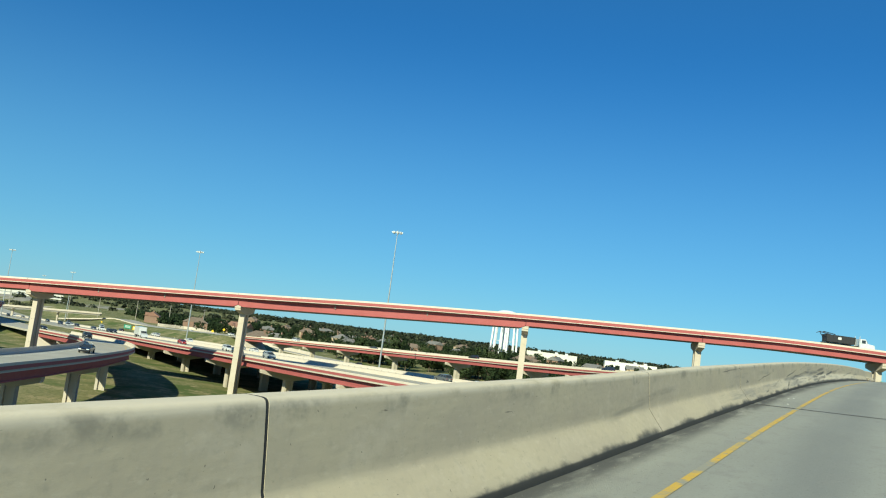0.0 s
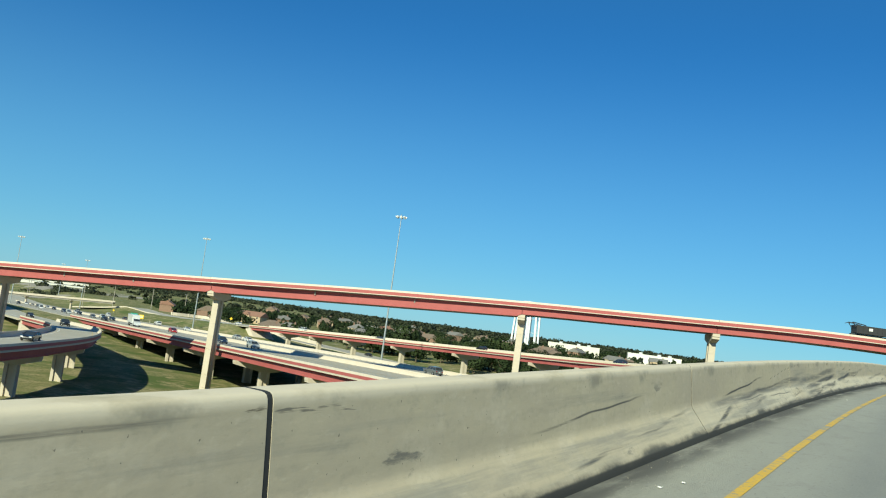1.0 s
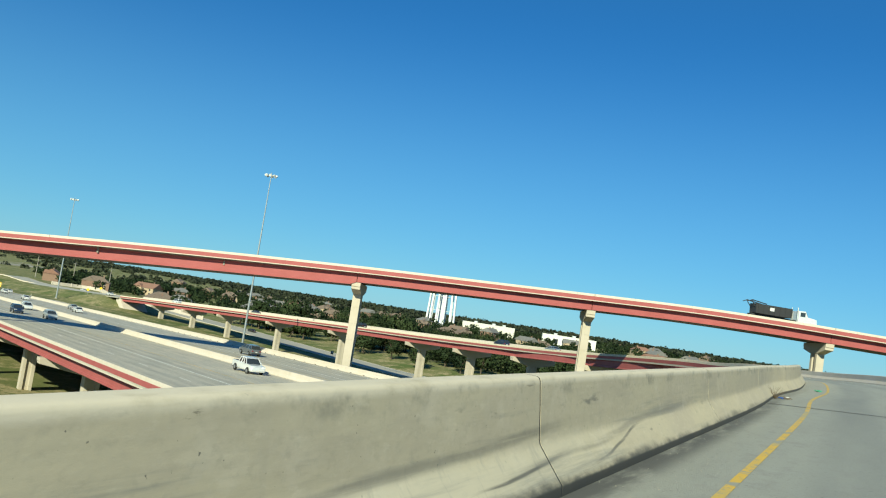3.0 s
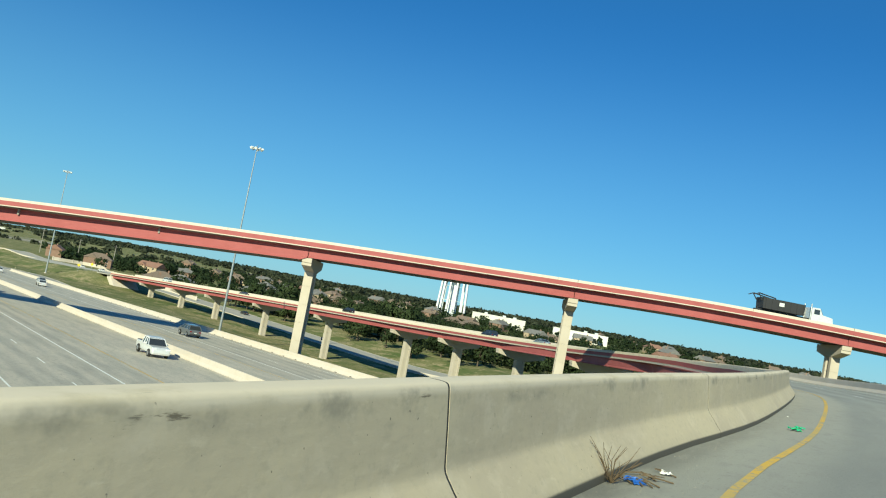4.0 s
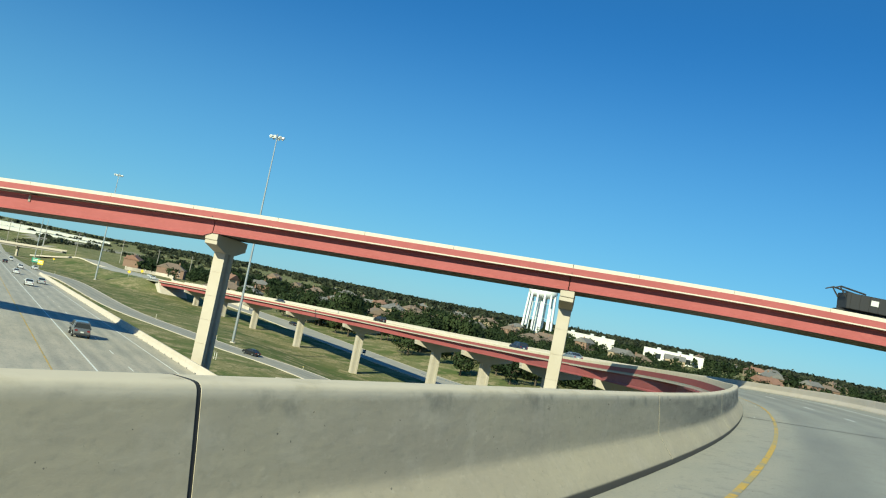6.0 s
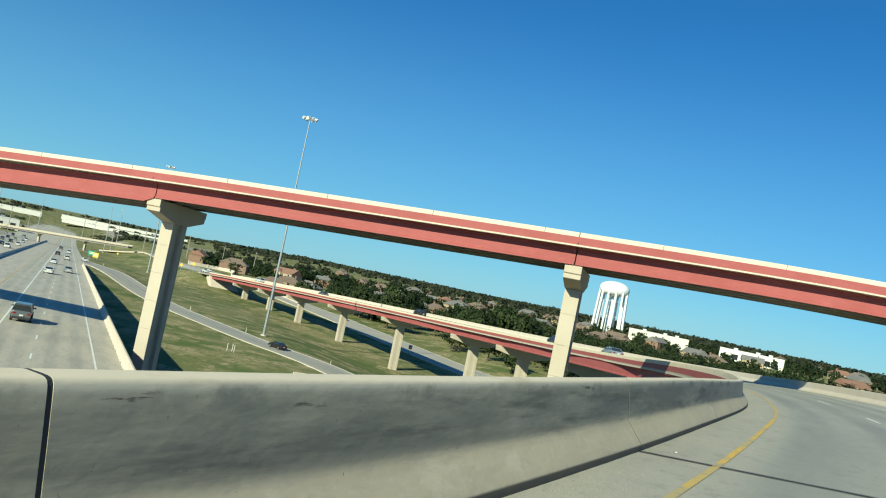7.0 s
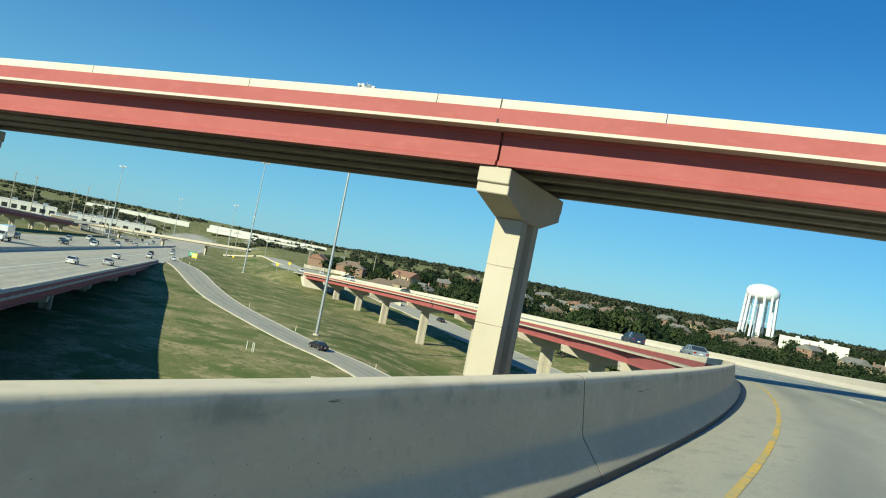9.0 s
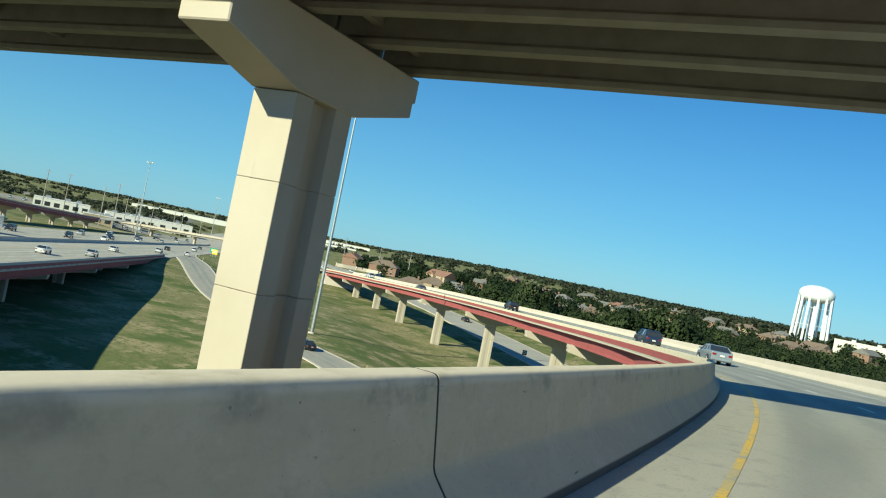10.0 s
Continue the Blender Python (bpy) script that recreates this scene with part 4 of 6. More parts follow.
def mast(x, y, top, name="high_mast_light"):
    z = ground_z(x, y)
    ob = thing(name, "tall galvanised high mast light with a ring of floodlights", "street light", "high mast lights", at=pose(x, y, z))
    h = top - z
    bm = bmesh.new()
    bar(bm, (0, 0, 0.2), (0, 0, h), 0.36, 0.12, 12)
    part("pole", bm, STEEL, ob)
    bm = bmesh.new()
    bar(bm, (0, 0, -0.5), (0, 0, 0.22), 0.75, 0.7, 12)
    part("footing", bm, CREAM, ob)
    bm = bmesh.new()
    bar(bm, (0, 0, h - 0.1), (0, 0, h + 0.9), 0.16, 0.1, 8)
    for i in range(20):
        a, b = 2 * math.pi * i / 20, 2 * math.pi * (i + 1) / 20
        bar(bm, (1.15 * math.cos(a), 1.15 * math.sin(a), h), (1.15 * math.cos(b), 1.15 * math.sin(b), h), 0.06, None, 6)
    for i in range(4):
        a = math.pi / 2 * i
        bar(bm, (0, 0, h + 0.3), (1.15 * math.cos(a), 1.15 * math.sin(a), h), 0.05, None, 6)
    part("ring", bm, STEEL, ob)
    for i in range(8):
        a = 2 * math.pi * i / 8
        c, sn = math.cos(a), math.sin(a)
        bm = bmesh.new()
        bar(bm, (1.2 * c, 1.2 * sn, h + 0.15), (1.75 * c, 1.75 * sn, h - 0.1), 0.18, 0.42, 10)
        bar(bm, (1.75 * c, 1.75 * sn, h - 0.1), (1.85 * c, 1.85 * sn, h - 0.15), 0.42, 0.40, 10)
        part("floodlight", bm, LAMP, ob)
    return ob


mast(-19.6, 305.0, 52.7)
mast(-129, 442.8, 45.6)
mast(-263, 516, 37)
mast(-292, 669, 31.5)
mast(-457, 821, 31)
mast(-421, 895, 29)

# ---- water tower ----
TANK = material("white painted steel", (0.80, 0.81, 0.82), 0.5, spots=[(0.15, (0.72, 0.73, 0.74), 0.45, 0.7, ALL)])
tx, ty = 66.5, 962.5
tz = ground_z(tx, ty)
tower = thing("water_tower", "white steel water tower on many slender legs", "water tower", at=pose(tx, ty, tz))
bm = bmesh.new()
H0, RT = 58.6 - tz, 14.6
rings = [(0.0, 0.0), (5.5, -0.5), (9.5, -1.7), (12.5, -3.4), (14.2, -5.6), (14.6, -7.8), (14.3, -10.2), (13.2, -12.2), (10.0, -13.8), (4.0, -14.6), (0.0, -14.8)]
prev = None
for r, dz in rings:
    row = [bm.verts.new((r * math.cos(2 * math.pi * i / 32), r * math.sin(2 * math.pi * i / 32), H0 + dz)) for i in range(32)] if r else [bm.verts.new((0, 0, H0 + dz))]
    if prev:
        for i in range(32):
            j = (i + 1) % 32
            if len(prev) == 1:
                bm.faces.new((prev[0], row[i], row[j]))
            elif len(row) == 1:
                bm.faces.new((prev[i], row[0], prev[j]))
            else:
                bm.faces.new((prev[i], row[i], row[j], prev[j]))
    prev = row
for fc in bm.faces:
    fc.smooth = True
part("tank", tidy(bm), TANK, tower)
for i in range(12):
    a = 2 * math.pi * (i + 0.3) / 12
    bm = bmesh.new()
    bar(bm, (15.2 * math.cos(a), 15.2 * math.sin(a), -0.5), (13.4 * math.cos(a), 13.4 * math.sin(a), H0 - 9), 1.0, 1.0, 12)
    part("leg", bm, TANK, tower)
bm = bmesh.new()
bar(bm, (0, 0, -0.5), (0, 0, H0 - 13), 2.6, 2.6, 16)
part("riser", bm, TANK, tower)
for zz in (0.33, 0.62):
    for i in range(12):
        bm = bmesh.new()
        a, b = 2 * math.pi * (i + 0.3) / 12, 2 * math.pi * (i + 1.3) / 12
        r = 15.2 - 1.8 * zz
        bar(bm, (r * math.cos(a), r * math.sin(a), H0 * zz), (r * math.cos(b), r * math.sin(b), H0 * zz), 0.16, None, 5)
        part("strut", bm, TANK, tower)

# ---- buildings ----
GLASS = material("dark window glass", (0.03, 0.035, 0.04), 0.08, spec=0.8)
BRICK = material("red brown brick", (0.26, 0.165, 0.12), 0.9, spots=[(1.2, (0.21, 0.13, 0.095), 0.4, 0.65, ALL)], bump=0.2, bump_scale=8)
TANB = material("tan brick", (0.45, 0.35, 0.24), 0.9, spots=[(1.0, (0.38, 0.29, 0.20), 0.4, 0.65, ALL)], bump=0.2, bump_scale=8)
STUCCO = material("white siding", (0.72, 0.70, 0.65), 0.85, spots=[(0.6, (0.64, 0.62, 0.57), 0.45, 0.7, ALL)])
ROOFS = [material("brown shingle roof", (0.20, 0.15, 0.115), 0.95, spots=[(0.9, (0.15, 0.11, 0.085), 0.4, 0.7, ALL)], bump=0.3, bump_scale=6),
         material("grey shingle roof", (0.20, 0.19, 0.18), 0.95, spots=[(0.9, (0.14, 0.135, 0.13), 0.4, 0.7, ALL)], bump=0.3, bump_scale=6),
         material("terracotta shingle roof", (0.26, 0.145, 0.105), 0.95, spots=[(0.9, (0.20, 0.11, 0.08), 0.4, 0.7, ALL)], bump=0.3, bump_scale=6)]
ROOF_WORD = ["brown", "grey", "terracotta"]


def house(x, y, turn, w, d, wall, wall_word, roof, storeys=1, gable=False):
    z = ground_z(x, y) - 0.3
    ob = thing("house", f"{'two-storey ' if storeys > 1 else ''}{wall_word} house with a {ROOF_WORD[roof]} shingle roof", "house", "houses among the trees", at=pose(x, y, z, 0, 0, turn))
    h = 0.3 + 2.9 * storeys
    bm = bmesh.new()
    box(bm, -w / 2, w / 2, -d / 2, d / 2, -1.5, h)
    part("wall", tidy(bm), wall, ob)
    o, rise = 0.5, min(w, d) / 2 * 0.62
    W, D = w / 2 + o, d / 2 + o
    bm = bmesh.new()
    base = [bm.verts.new(c) for c in ((-W, -D, h - 0.05), (W, -D, h - 0.05), (W, D, h - 0.05), (-W, D, h - 0.05))]
    low = [bm.verts.new((v.co.x, v.co.y, h - 0.25)) for v in base]
    k = 0.0 if gable else D * 0.95
    rl, rr = bm.verts.new((-W + k, 0, h + rise)), bm.verts.new((W - k, 0, h + rise))
    bm.faces.new((base[0], base[1], rr, rl))
    bm.faces.new((base[2], base[3], rl, rr))
    bm.faces.new((base[1], base[2], rr))
    bm.faces.new((base[3], base[0], rl))
    for i in range(4):
        bm.faces.new((low[i], low[(i + 1) % 4], base[(i + 1) % 4], base[i]))
    bm.faces.new(low[::-1])
    rf = part("roof", tidy(bm), ROOFS[roof], ob)
    bm = bmesh.new()
    box(bm, w * 0.22, w * 0.22 + 0.9, 0.4, 1.2, h, h + rise + 0.9)
    part("chimney", tidy(bm), BRICK, rf)
    if w > 11:
        bm = bmesh.new()
        g = w * 0.18
        gx = -w * 0.2
        a = [bm.verts.new(c) for c in ((gx - g, -D - 0.6, h - 0.1), (gx + g, -D - 0.6, h - 0.1), (gx, -D - 0.6, h + g * 0.75))]
        b = [bm.verts.new(c) for c in ((gx - g, 0, h - 0.1), (gx + g, 0, h - 0.1), (gx, 0, h + g * 0.75))]
        bm.faces.new(a)
        for i in range(3):
            bm.faces.new((a[i], a[(i + 1) % 3], b[(i + 1) % 3], b[i]))
        part("front_gable", tidy(bm), ROOFS[roof], rf)
        bm = bmesh.new()
        box(bm, gx - g * 0.8, gx + g * 0.8, -D - 0.5, -d / 2 + 0.1, -1.5, h)
        part("bay", tidy(bm), wall, ob)
    for st in range(storeys):
        for i in range(3):
            for sy in (-1, 1):
                if w > 11 and sy < 0 and i == 0:
                    continue
                bm = bmesh.new()
                cx = -w / 2 + w * (i + 0.5) / 3
                yy = sy * (d / 2 + 0.02)
                box(bm, cx - 0.6, cx + 0.6, yy - 0.04, yy + 0.04, 1.2 + 2.9 * st, 2.6 + 2.9 * st)
                wd = part("window", bm, GLASS, ob)
                bm = bmesh.new()
                box(bm, cx - 0.72, cx + 0.72, yy - 0.05, yy + 0.05, 1.08 + 2.9 * st, 1.2 + 2.9 * st)
                box(bm, cx - 0.72, cx + 0.72, yy - 0.05, yy + 0.05, 2.6 + 2.9 * st, 2.72 + 2.9 * st)
                part("frame", bm, STUCCO, wd)
    return ob


rng = random.Random(4)
WALLS = [(BRICK, "red brick"), (TANB, "tan brick"), (STUCCO, "white sided")]
HOUSES = [(-31, 578, 112, 15, 11, 0, 0, 2, True), (-60, 563, 35, 17, 12, 1, 1, 2, False), (-127, 602, 25, 16, 12, 1, 0, 1, False), (-116, 607, -10, 15, 11, 1, 1, 1, False), (-189, 661, 15, 18, 12, 0, 0, 2, False), (-114, 545, 30, 13, 10, 1, 0, 1, False)]
for x, y, t, w, d, m, r, st, gb in HOUSES:
    house(x, y, t, w, d, *WALLS[m], r, st, gb)
taken = [(h[0], h[1]) for h in HOUSES]
while len(taken) < 72:
    x, y = rng.uniform(-240, 420), rng.uniform(500, 1150)
    if min(math.hypot(x - a, y - b) for a, b in taken) < 27 or math.hypot(x - tx, y - ty) < 60 or (60 < x < 230 and y > 780) or (x > -40 and y < 640):
        continue
    near_road = min(np.hypot(SERVICE.p[:, 0] - x, SERVICE.p[:, 1] - y).min(), np.hypot(RAMP.p[:, 0] - x, RAMP.p[:, 1] - y).min())
    if near_road < 45:
        continue
    taken.append((x, y))
    m, r = rng.choice((0, 1, 1, 1)), rng.choice((0, 0, 1, 2))
    house(x, y, rng.uniform(0, 360), rng.uniform(13, 18), rng.uniform(9.5, 12), *WALLS[m], r, rng.choice((1, 2, 2)), rng.random() < 0.4)


PALE = material("pale concrete panels", (0.66, 0.63, 0.56), 0.8, spots=[(0.3, (0.58, 0.55, 0.49), 0.45, 0.7, ALL)])


def hall(x, y, turn, w, d, h, wall, label, doors=5, name="warehouse"):
    z = ground_z(x, y)
    ob = thing(name, label, "building", "large flat-roofed buildings", at=pose(x, y, z, 0, 0, turn))
    bm = bmesh.new()
    box(bm, -w / 2, w / 2, -d / 2, d / 2, -3, h)
    part("wall", tidy(bm), wall, ob)
    bm = bmesh.new()
    box(bm, -w / 2 - 0.15, w / 2 + 0.15, -d / 2 - 0.15, d / 2 + 0.15, h, h + 0.35)
    rf = part("roof", tidy(bm), STUCCO, ob)
    for k in (-0.25, 0.1, 0.3):
        bm = bmesh.new()
        box(bm, w * k - 1.6, w * k + 1.6, -1.5, 1.5, h + 0.35, h + 1.9)
        part("roof_unit", tidy(bm, 0.08), STEEL, rf)
    for i in range(doors):
        cx = -w / 2 + w * (i + 0.5) / doors
        bm = bmesh.new()
        box(bm, cx - min(2.2, w / doors * 0.3), cx + min(2.2, w / doors * 0.3), -d / 2 - 0.06, -d / 2 + 0.05, h * 0.12, h * 0.62)
        part("opening", bm, GLASS, ob)
    return ob


hall(110, 880, -5, 50, 26, 9.5, PALE, "long pale flat-roofed building behind the trees", 0)
hall(179, 830, -8, 48, 28, 8.5, STUCCO, "white windowless store building behind the trees", 2)
hall(-392, 583, 48, 34, 20, 5.5, STUCCO, "white low workshop with dark bay openings", 6)
hall(-361, 585, 48, 18, 14, 5.0, TANB, "tan low workshop beside the yard", 3)
hall(-420, 668, 48, 26, 18, 6.5, STUCCO, "white low workshop with dark bay openings", 4)
hall(-470, 760, 46, 60, 26, 8, STUCCO, "white warehouse in the far distance", 6)
hall(-860, 1640, 30, 230, 60, 5.0, STUCCO, "long white warehouse on the horizon", 0)
hall(-690, 1345, 28, 170, 50, 2.0, STUCCO, "long white warehouse on the horizon", 0)
hall(-900, 1300, 36, 160, 60, 4.5, STUCCO, "long white warehouse on the horizon", 0)

# paved yard round the workshops, with parked cars further down the file
YARD = material("pale gravel yard", (0.30, 0.27, 0.22), 0.95, spots=[(0.05, (0.23, 0.21, 0.175), 0.4, 0.65, ALL), (0.6, (0.37, 0.33, 0.27), 0.5, 0.75, ALL)], bump=0.2)


def flat_patch(name, cx, cy, w, d, turn, mat, label):
    """A paved patch that follows the ground."""
    c, sn = math.cos(radians(turn)), math.sin(radians(turn))
    nx, ny = int(w / 8) + 1, int(d / 8) + 1
    verts = []
    for j in range(ny + 1):
        for i in range(nx + 1):
            a, b = w * (i / nx - 0.5), d * (j / ny - 0.5)
            x, y = cx + a * c - b * sn, cy + a * sn + b * c
            verts.append((x, y, ground_z(x, y) + 0.07))
    k = nx + 1
    faces = [(j * k + i, j * k + i + 1, (j + 1) * k + i + 1, (j + 1) * k + i) for j in range(ny) for i in range(nx)]
    me = bpy.data.meshes.new(name)
    me.from_pydata(verts, [], faces)
    tagged(part(name, me, mat), label, "yard", kind="structure")


flat_patch("yard", -415, 640, 200, 110, 45, YARD, "pale gravel yard round the low workshops")
flat_patch("yard", -560, 860, 260, 190, 45, YARD, "pale paved lots in the far distance")
flat_patch("yard", -640, 1090, 420, 250, 30, YARD, "pale paved lots in the far distance")

DRY = material("dry mown grass", (0.34, 0.285, 0.175), 1.0, spots=[(0.03, (0.25, 0.225, 0.125), 0.42, 0.62, ALL), (0.3, (0.40, 0.335, 0.22), 0.5, 0.7, ALL)], bump=0.5, bump_scale=2)
flat_patch("dry_grass", -338, 512, 240, 62, 58, DRY, "dry tan grass strip beyond the highway")

# pale garden walls by the houses
def garden_wall(points, h, label):
    line = Line([(x, y, ground_z(x, y) - 0.3) for x, y in points], 4.0)
    ob = part("garden_wall", sweep("garden_wall", line, 0, line.length, [(-0.15, -1.0), (-0.15, h), (0.15, h), (0.15, -1.0)], True, step=4), CREAM)
    tagged(ob, label, "wall", kind="structure")
    n = int(line.length / 12)
    for k in range(n + 1):
        p = line.at(line.length * k / max(1, n))
        bm = bmesh.new()
        box(bm, p.x - 0.3, p.x + 0.3, p.y - 0.3, p.y + 0.3, p.z - 1, p.z + h + 0.25)
        part("post", tidy(bm), CREAM, ob)


garden_wall([(-207, 631), (-181, 640), (-144, 560), (-128, 552)], 2.4, "long pale masonry garden wall beside the houses")
garden_wall([(-113, 520), (-90, 494), (-68, 464)], 2.2, "pale masonry wall stepping down beside the service road")

# ---- power poles ----
WOOD = material("weathered pole wood", (0.34, 0.31, 0.27), 0.95, spots=[(2, (0.26, 0.23, 0.20), 0.4, 0.7, (1, 1, 0.1))])


def power_pole(x, y, h, turn):
    h *= 1.25
    ob = thing("power_pole", "weathered wooden power pole with a crossarm", "power pole", "power poles", at=pose(x, y, ground_z(x, y), 0, 0, turn))
    bm = bmesh.new()
    bar(bm, (0, 0, -0.5), (0, 0, h), 0.30, 0.2, 8)
    part("pole", bm, WOOD, ob)
    bm = bmesh.new()
    box(bm, -1.5, 1.5, -0.08, 0.08, h - 1.3, h - 1.05)
    arm = part("crossarm", tidy(bm), WOOD, ob)
    for k in (-1.3, 0, 1.3):
        bm = bmesh.new()
        bar(bm, (k, 0, h - 1.05), (k, 0, h - 0.8), 0.07, 0.05, 6)
        part("insulator", bm, STEEL, arm)


for x, y, h in ((-380, 557, 19.3), (-381, 575, 19.4), (-329, 555, 19.2), (-336, 573, 23), (-363, 610, 17.5), (-364, 621, 19.6), (-387, 662, 17), (-456, 766, 16), (-425, 740, 16.5), (-431, 772, 13), (-343, 601, 18.5), (-300, 690, 16), (-280, 700, 15), (-260, 730, 15), (-430, 850, 19), (-470, 930, 19), (-235, 740, 13), (-200, 720, 13)):
    power_pole(x, y, h, rng.uniform(20, 60))

# ---- trees ----
BARK = material("grey brown bark", (0.11, 0.085, 0.06), 0.95, spots=[(4, (0.07, 0.055, 0.04), 0.4, 0.7, (1, 1, 0.2))])


def leaf_material(name, a, b):
    m = bpy.data.materials.new(name)
    m.use_nodes = True
    n, l = m.node_tree.nodes, m.node_tree.links
    bs = n["Principled BSDF"]
    bs.inputs["Roughness"].default_value = 0.75
    bs.inputs["Specular IOR Level"].default_value = 0.25
    geo, info = n.new("ShaderNodeNewGeometry"), n.new("ShaderNodeObjectInfo")
    tex = n.new("ShaderNodeTexNoise")
    tex.inputs["Scale"].default_value = 0.06
    l.new(geo.outputs["Position"], tex.inputs["Vector"])
    add = n.new("ShaderNodeMath")
    add.operation = "MULTIPLY_ADD"
    l.new(geo.outputs["Random Per Island"], add.inputs[0])
    add.inputs[1].default_value = 0.09
    l.new(tex.outputs["Fac"], add.inputs[2])
    add2 = n.new("ShaderNodeMath")
    add2.operation = "MULTIPLY_ADD"
    l.new(info.outputs["Random"], add2.inputs[0])
    add2.inputs[1].default_value = 0.5
    l.new(add.outputs[0], add2.inputs[2])
    rg = n.new("ShaderNodeMapRange")
    rg.inputs["From Min"].default_value, rg.inputs["From Max"].default_value = 0.35, 1.25
    l.new(add2.outputs[0], rg.inputs["Value"])
    mix = n.new("ShaderNodeMix")
    mix.data_type = "RGBA"
    mix.inputs["A"].default_value, mix.inputs["B"].default_value = (*a, 1), (*b, 1)
    l.new(rg.outputs[0], mix.inputs["Factor"])
    l.new(mix.outputs["Result"], bs.inputs["Base Color"])
    thin, both = n.new("ShaderNodeBsdfTranslucent"), n.new("ShaderNodeMixShader")
    l.new(mix.outputs["Result"], thin.inputs["Color"])
    both.inputs["Fac"].default_value = 0.45
    l.new(bs.outputs[0], both.inputs[1])
    l.new(thin.outputs[0], both.inputs[2])
    l.new(both.outputs[0], n["Material Output"].inputs["Surface"])
    return m


LEAF = leaf_material("oak foliage", (0.025, 0.044, 0.018), (0.078, 0.106, 0.040))
# far leaves greyer and paler, with the distance haze put into their colour
FAR_LEAF = leaf_material("hazed far foliage", (0.040, 0.052, 0.030), (0.105, 0.115, 0.068))


def crown_points(rg, r, h, lumps, per):
    """Leaf clump places: lumps spread through a crown, leaves on each lump's skin."""
    out = []
    for _ in range(lumps):
        a, q = rg.uniform(0, 2 * math.pi), math.sqrt(rg.random())
        zz = rg.uniform(0.0, 1.0)
        rr = r * q * (0.55 + 0.6 * math.sin(math.pi * min(1, zz * 0.85 + 0.12)) * 0.8)
        c = Vector((rr * math.cos(a), rr * math.sin(a), h * (0.30 + 0.62 * zz)))
        lr = r * rg.uniform(0.26, 0.44)
        for _ in range(per):
            v = Vector((rg.gauss(0, 1), rg.gauss(0, 1), rg.gauss(0, 1))).normalized()
            p = c + v * lr * rg.uniform(0.7, 1.05)
            out.append((p, v, (p - Vector((0, 0, h * 0.42))).normalized()))
    return out


def add_leaves(verts, faces, normals, points, size, rg, off=Vector((0, 0, 0))):
    for p, v, outward in points:
        nrm = (v * 1.15 + Vector((rg.uniform(-0.6, 0.6), rg.uniform(-0.6, 0.6), rg.uniform(-0.3, 0.7)))).normalized()
        q = nrm.to_track_quat("Z", "Y")
        s = size * rg.uniform(0.6, 1.25)
        normals += [(v * 0.45 + outward * 0.8 + Vector((rg.uniform(-0.15, 0.15), rg.uniform(-0.15, 0.15), rg.uniform(-0.05, 0.25)))).normalized()] * 4
        k = len(verts)
        w = rg.uniform(0, 6.28)
        for i in range(4):
            a = w + math.pi * i / 2
            f = s * rg.uniform(0.6, 1.15)
            verts.append(p + off + q @ Vector((f * math.cos(a), f * math.sin(a), 0)))
        faces.append((k, k + 1, k + 2, k + 3))


def leaf_mesh(name, verts, faces, normals):
    """Leaf clumps whose shading follows the lump that they grow on."""
    me = bpy.data.meshes.new(name)
    me.from_pydata(verts, [], faces)
    me.polygons.foreach_set("use_smooth", [True] * len(faces))
    me.normals_split_custom_set_from_vertices(normals)
    return me


def tree_model(rg, r, h, lumps, per, leaf):
    ob = thing("tree", "leafy dark green oak tree with a rounded crown", "tree", "trees beyond the ramp")
    bm = bmesh.new()
    bar(bm, (0, 0, -0.5), (0.1, 0, h * 0.38), r * 0.07, r * 0.045, 8)
    for _ in range(6):
        a = rg.uniform(0, 6.28)
        e = rg.uniform(0.45, 0.8)
        bar(bm, (0.08, 0, h * rg.uniform(0.22, 0.37)), (r * 0.6 * math.cos(a), r * 0.6 * math.sin(a), h * e), r * 0.035, r * 0.01, 5)
    part("trunk", bm, BARK, ob)
    verts, faces, normals = [], [], []
    add_leaves(verts, faces, normals, crown_points(rg, r, h, lumps, per), leaf, rg)
    me = leaf_mesh("crown", verts, faces, normals)
    part("crown", me, LEAF, ob)
    return ob


trg = random.Random(11)
MODELS = [tree_model(trg, r, h, 32, 50, 0.40) for r, h in ((4.6, 9.5), (5.4, 10.5), (3.8, 8.2), (4.4, 11.0), (5.8, 9.2))]


def clear_of_roads(x, y, gap):
    return all(np.hypot(L.p[:, 0] + L.r[:, 0] * k - x, L.p[:, 1] + L.r[:, 1] * k - y).min() > gap for L, k in ((RAMP, 5), (SERVICE, 0), (SLIP, 0), (HIGH, -20)))


spots = [(34, 372), (50, 366), (58, 372), (24, 392), (12, 405), (45, 384)]
tries = 0
while len(spots) < 230 and tries < 6000:
    tries += 1
    x, y = trg.uniform(-40, 330), trg.uniform(265, 600)
    # wooded band to the right of the ramp, thinner towards the far end
    if y < 385 and x < 95:
        continue
    if x < 40 and y < 420:
        continue
    if not clear_of_roads(x, y, 16) or min(math.hypot(x - a, y - b) for a, b in spots) < 6.0 or min(math.hypot(x - a, y - b) for a, b in taken) < 13:
        continue
    spots.append((x, y))
for i, (x, y) in enumerate(spots):
    k = trg.uniform(0.75, 1.2)
    if i < len(MODELS):
        MODELS[i].matrix_basis = pose(x, y, ground_z(x, y), 0, 0, trg.uniform(0, 360)) @ Matrix.Scale(k, 4)
        continue
    src = MODELS[i % len(MODELS)]
    c = copy_thing(src, pose(x, y, ground_z(x, y) - 0.2, 0, 0, trg.uniform(0, 360)))
    c.scale = (k, k, k * trg.uniform(0.9, 1.1))
